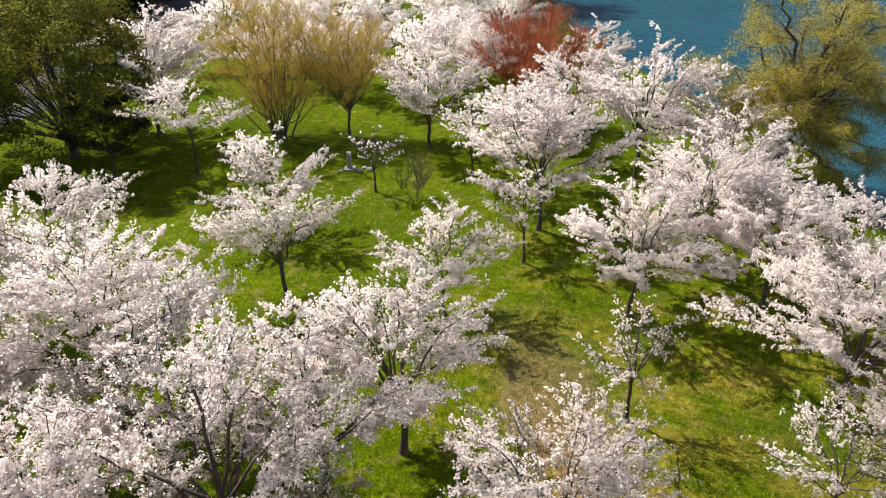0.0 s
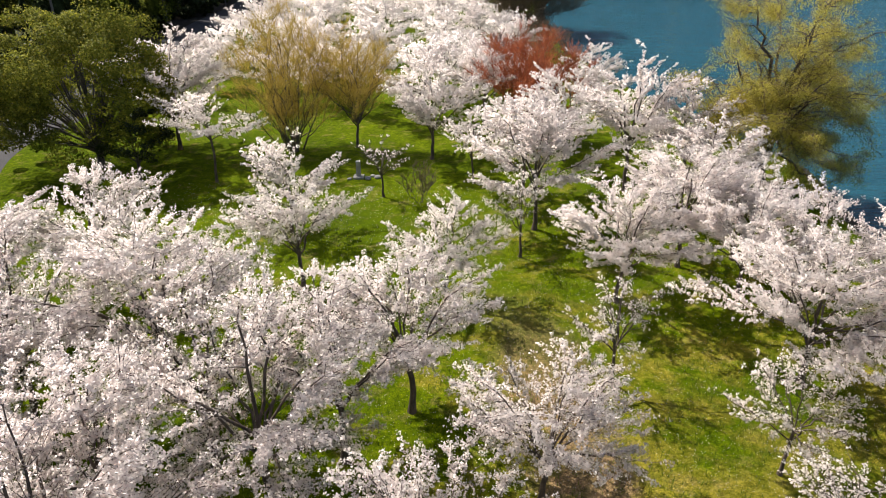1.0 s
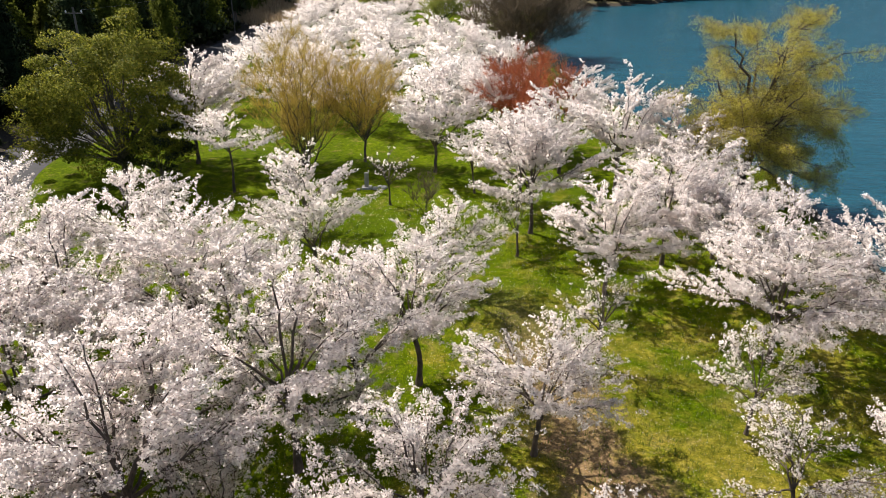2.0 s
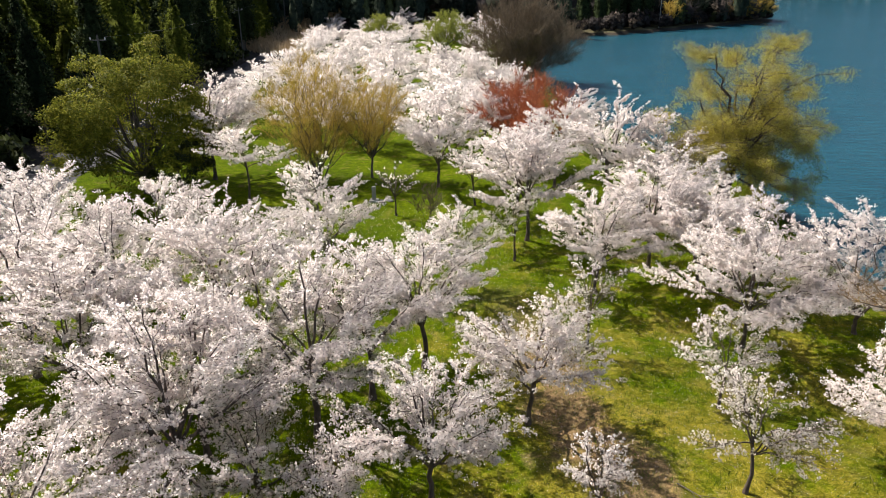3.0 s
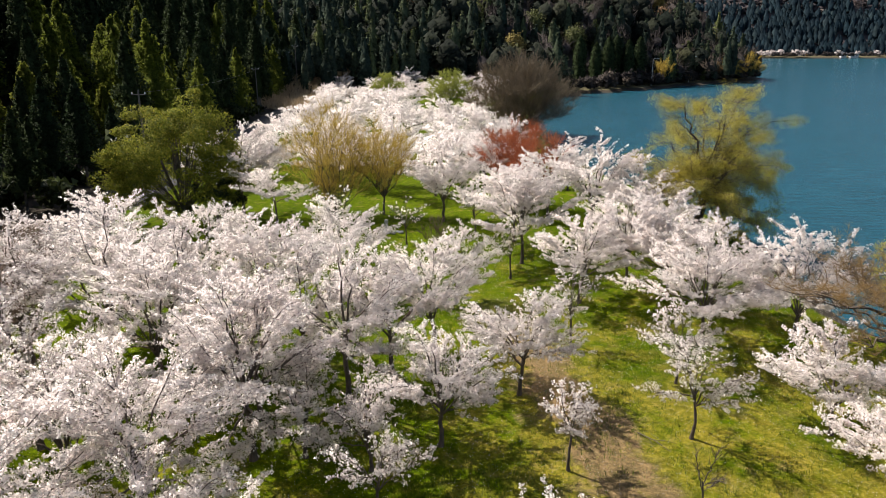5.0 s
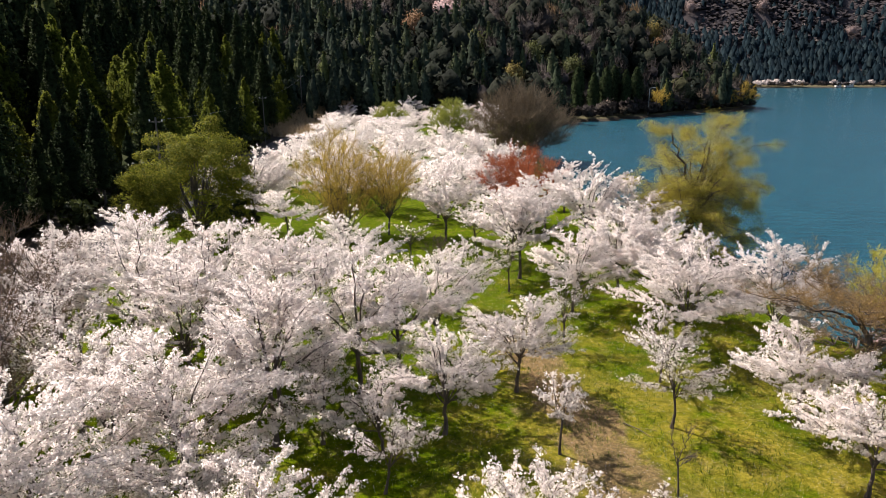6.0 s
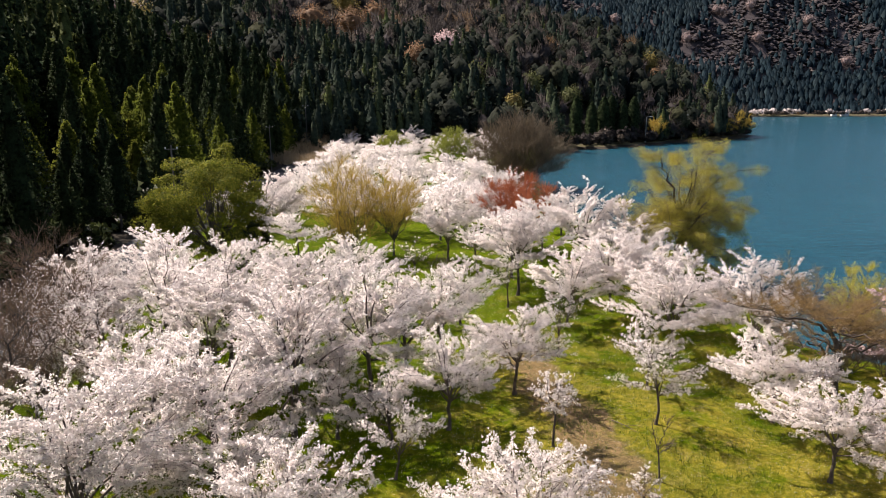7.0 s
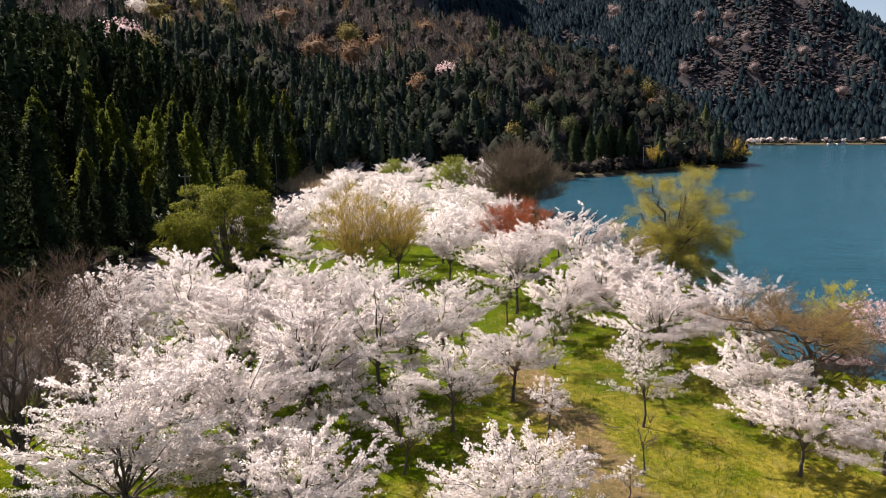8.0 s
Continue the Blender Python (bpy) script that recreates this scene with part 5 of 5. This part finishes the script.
# petals fallen on the meadow
n = 46000
fx, fy = rng.uniform(-16, 20, n), rng.uniform(-4, 34, n)
fz = land(fx, fy) + 0.03
v, f = petals(rng, np.stack([fx, fy, fz], 1), 0.0135)
tagged(new("fallen_petals", mesh_of("fallen_petals", v, f, BLOSSOM)), "pale petals scattered over the meadow grass", "petals", kind="stuff")

# brush round the zelkova at the water's edge
n = 46
uy = rng.uniform(72, 118, n)
ux = np.interp(uy, SHORE_Y, SHORE_X) - rng.uniform(0.5, 7, n)
tpl = [puff_data(150 + k, h, r, 420, 0.11) for k, (h, r) in enumerate([(2.2, 1.6), (3.2, 2.0)])]
wood_stuff("shore_brush", "brown and olive brush at the water's edge", tpl, np.stack([ux, uy, land(ux, uy) - 0.1], 1), 48, TWIG_BROWN, 0.6, 1.1)

# dark undergrowth along the forest edge
n = 120
uy = rng.uniform(2, 165, n)
ux = -33.4 - 0.07 * np.maximum(0, uy - 20) - rng.uniform(0, 7, n)
tpl = [puff_data(105 + k, h, r, 260, 0.30) for k, (h, r) in enumerate([(2.6, 1.7), (3.6, 2.0), (1.8, 1.4)])]
wood_stuff("undergrowth", "dark evergreen undergrowth along the forest edge", tpl, np.stack([ux, uy, land(ux, uy) - 0.2], 1), 47, LEAF_DARK, 0.7, 1.3)

# bushes along the far shores
n = 130
u = rng.uniform(181, 262, n)
bx = np.interp(u, SHORE_Y, SHORE_X) - rng.uniform(1.5, 9, n) * (1 + 0.4 * (u > 215))
pl = np.stack([bx, u + rng.uniform(0, 3, n), land(bx, u) - 0.2], 1)
tpl = [puff_data(110 + k, h, r, 150, 0.42) for k, (h, r) in enumerate([(3.0, 1.9), (4.2, 2.3), (2.2, 1.6)])]
wood_stuff("shore_bushes", "brown leafless bushes along the wooded shore", tpl, pl, 44, WOOD_BARE, 0.7, 1.4)
for k, (x, y, h, r, m_) in enumerate([(61.5, 214, 8.5, 3.8, TWIG_GOLD), (92, 240, 8.0, 4.6, TWIG_GOLD), (100, 247, 10.0, 5.0, TWIG_GOLD), (84, 236, 6.0, 4.0, TWIG_RUST), (105, 254, 6.0, 4.2, TWIG_GOLD)]):
    strand_tree("willow_tree", x, y, h, r, 120 + k, m_, BARK_GREY, "golden brown shore willow across the bay", "willow", 10, 1800, 1.1, 0.6, thick=0.035, trunk_h=0.12,
                buds=1500, bud=0.12, bud_mat=m_, skirt=0.15)

# far shore: cherry row, bank, buildings
tpl = [puff_data(130 + k, 5.5, 3.4, 130, 0.6) for k in range(3)]
n = 30
bx = np.concatenate([rng.uniform(218, 256, 20), rng.uniform(310, 340, 8), rng.uniform(262, 300, 2)])
by = 541 + rng.uniform(0, 9, n)
wood_stuff("far_cherry_row", "row of white flowering cherries on the far shore", tpl, np.stack([bx, by, land(bx, by)], 1), 45, BLOSSOM_FAR, 0.55, 1.05)
n = 90
bx = rng.uniform(216, 420, n)
by = 537 + rng.uniform(0, 5, n)
tpl = [puff_data(140 + k, 3.2, 2.6, 100, 0.6) for k in range(2)]
wood_stuff("far_shore_bushes", "low brown bushes on the far shore", tpl, np.stack([bx, by, land(bx, by)], 1), 46, WOOD_BARE, 0.5, 1.2)


def lake_house(x, y, w, d, h):
    z = float(land(x, y))
    ob = empty("lake_house", x, y, z)
    part("wall", box(bmesh.new(), -w / 2, w / 2, -d / 2, d / 2, -1, h), WHITE_PAINT, ob)
    bm = bmesh.new()
    e = 0.6
    a = [bm.verts.new(c) for c in ((-w / 2 - e, -d / 2 - e, h), (w / 2 + e, -d / 2 - e, h), (w / 2 + e, d / 2 + e, h), (-w / 2 - e, d / 2 + e, h), (-w / 2 - e, 0, h + d * 0.32), (w / 2 + e, 0, h + d * 0.32))]
    for idx in ((0, 1, 5, 4), (2, 3, 4, 5), (1, 2, 5), (3, 0, 4), (0, 3, 2, 1)):
        bm.faces.new([a[k] for k in idx])
    part("roof", bm, ROOF_TILE, ob)
    for k in range(int(w // 2.5)):
        cx = -w / 2 + 1.4 + k * 2.5
        part("window", box(bmesh.new(), cx - 0.6, cx + 0.6, -d / 2 - 0.04, -d / 2 + 0.02, h * 0.35, h * 0.75), ROOF_TILE, ob, "dark glazed window")
    return tagged(ob, "small white lakeside house with a dark tiled roof", "house", "houses on the far shore")


for x, y, w, d, h in ((283, 543, 3.6, 3.5, 1.9), (291, 543, 5.5, 4, 1.7), (356, 545, 8, 6, 3.0)):
    lake_house(x, y, w, d, h)


def street_lamp(x, y, turn):
    ob = empty("street_lamp", x, y, float(land(x, y)) - 0.2, turn)
    t = Tubes()
    t.put([(0, 0, 0), (0, 0, 4), (0, 0, 8)], [0.12, 0.09, 0.07], 8)
    part("pole", t.mesh("pole", STEEL), None, ob)
    t = Tubes()
    t.put([(0, 0, 8), (0.6, 0, 8.25), (1.6, 0, 8.3)], [0.06, 0.05, 0.05], 6)
    part("arm", t.mesh("arm", STEEL), None, ob)
    part("lamp_head", box(bmesh.new(), 1.4, 2.2, -0.16, 0.16, 8.2, 8.36, 0.03), STEEL, ob, "flat grey lamp head")
    return tagged(ob, "tall grey street lamp on the wooded shore road", "street lamp", "lamps on the shore road")


for x, y, turn in ((56, 207, 20), (73, 226, 20)):
    street_lamp(x, y, turn)


def hill_tree(x, y, h, r, seed, mat, label):
    """A single tree that stands out by its colour among the hillside woods."""
    ob = empty("hillside_tree", x, y, float(land(x, y)) - 0.2)
    t = Tubes()
    t.put([(0, 0, 0), (0.1, 0, h * 0.3), (0, 0.1, h * 0.75)], [0.25, 0.18, 0.05], 6)
    part("trunk", t.mesh("trunk", BARK_GREY), None, ob)
    v, f, n = puff_data(seed, h, r, 1300, 0.30, 0.55, 0, 7, 10)
    part("flower_crown" if "blossom" in label else "leaf_crown", mesh_of("hill_crown", v, f, mat, True, n), None, ob)["kind"] = "stuff"
    return tagged(ob, label, "tree")


TREE_LOOKS = {
    "pink": (BLOSSOM_PINK, "pink blossom cherry on the wooded hillside"),
    "white": (BLOSSOM, "white blossom cherry on the wooded hillside"),
    "amber": (LEAF_AMBER, "yellow leafing tree on the wooded hillside"),
    "orange": (LEAF_ORANGE, "orange budding tree on the wooded hillside"),
    "green": (LEAF_HILL, "fresh green tree on the wooded hillside"),
}
for k, (x, y, h, r, look_) in enumerate(HILL_TREES):
    hill_tree(x, y, h, r, 300 + k, *TREE_LOOKS[look_])
for k, (x, y, h, r) in enumerate(MOUNTAIN_CHERRIES):
    hill_tree(x, y, h, r, 400 + k, BLOSSOM_DUSK, "pale pink blossom cherry on the far mountain slope")


def fallen_branch(x, y, turn):
    """A dead forked branch lying in the grass."""
    t = Tubes()
    t.put([(-0.7, 0, 0.05), (0, 0.06, 0.09), (0.8, -0.05, 0.12)], [0.022, 0.016, 0.008], 6)
    t.put([(0.0, 0.06, 0.09), (0.35, 0.3, 0.16), (0.6, 0.5, 0.12)], [0.012, 0.009, 0.005], 5)
    t.put([(-0.2, 0.03, 0.08), (0.1, -0.2, 0.14), (0.3, -0.42, 0.1)], [0.012, 0.008, 0.004], 5)
    ob = new("fallen_branch", t.mesh("fallen_branch", BARK_GREY))
    ob.matrix_basis = pose(x, y, float(land(x, y)), 0, 0, turn)
    return tagged(ob, "dead grey forked branch lying in the grass", "branch")


fallen_branch(6.66, 7.23, -55)
cherry("cherry_sapling", 6.0, 1.2, 1.7, 0.7, 77, 0.03, limbs=3, count=20000, petal=0.035, label="tiny cherry sapling with a few pale flowers", group="cherry trees in the park", trunk_h=0.5, girth=0.6)
cherry("pink_cherry_tree", 3.6, 59.0, 4.8, 2.8, 56, 0.9, mat=BLOSSOM_DUSK, count=9000, petal=0.06, fine=False, label="young cherry tree just opening dusky pink blossom", group="cherry trees in the park")
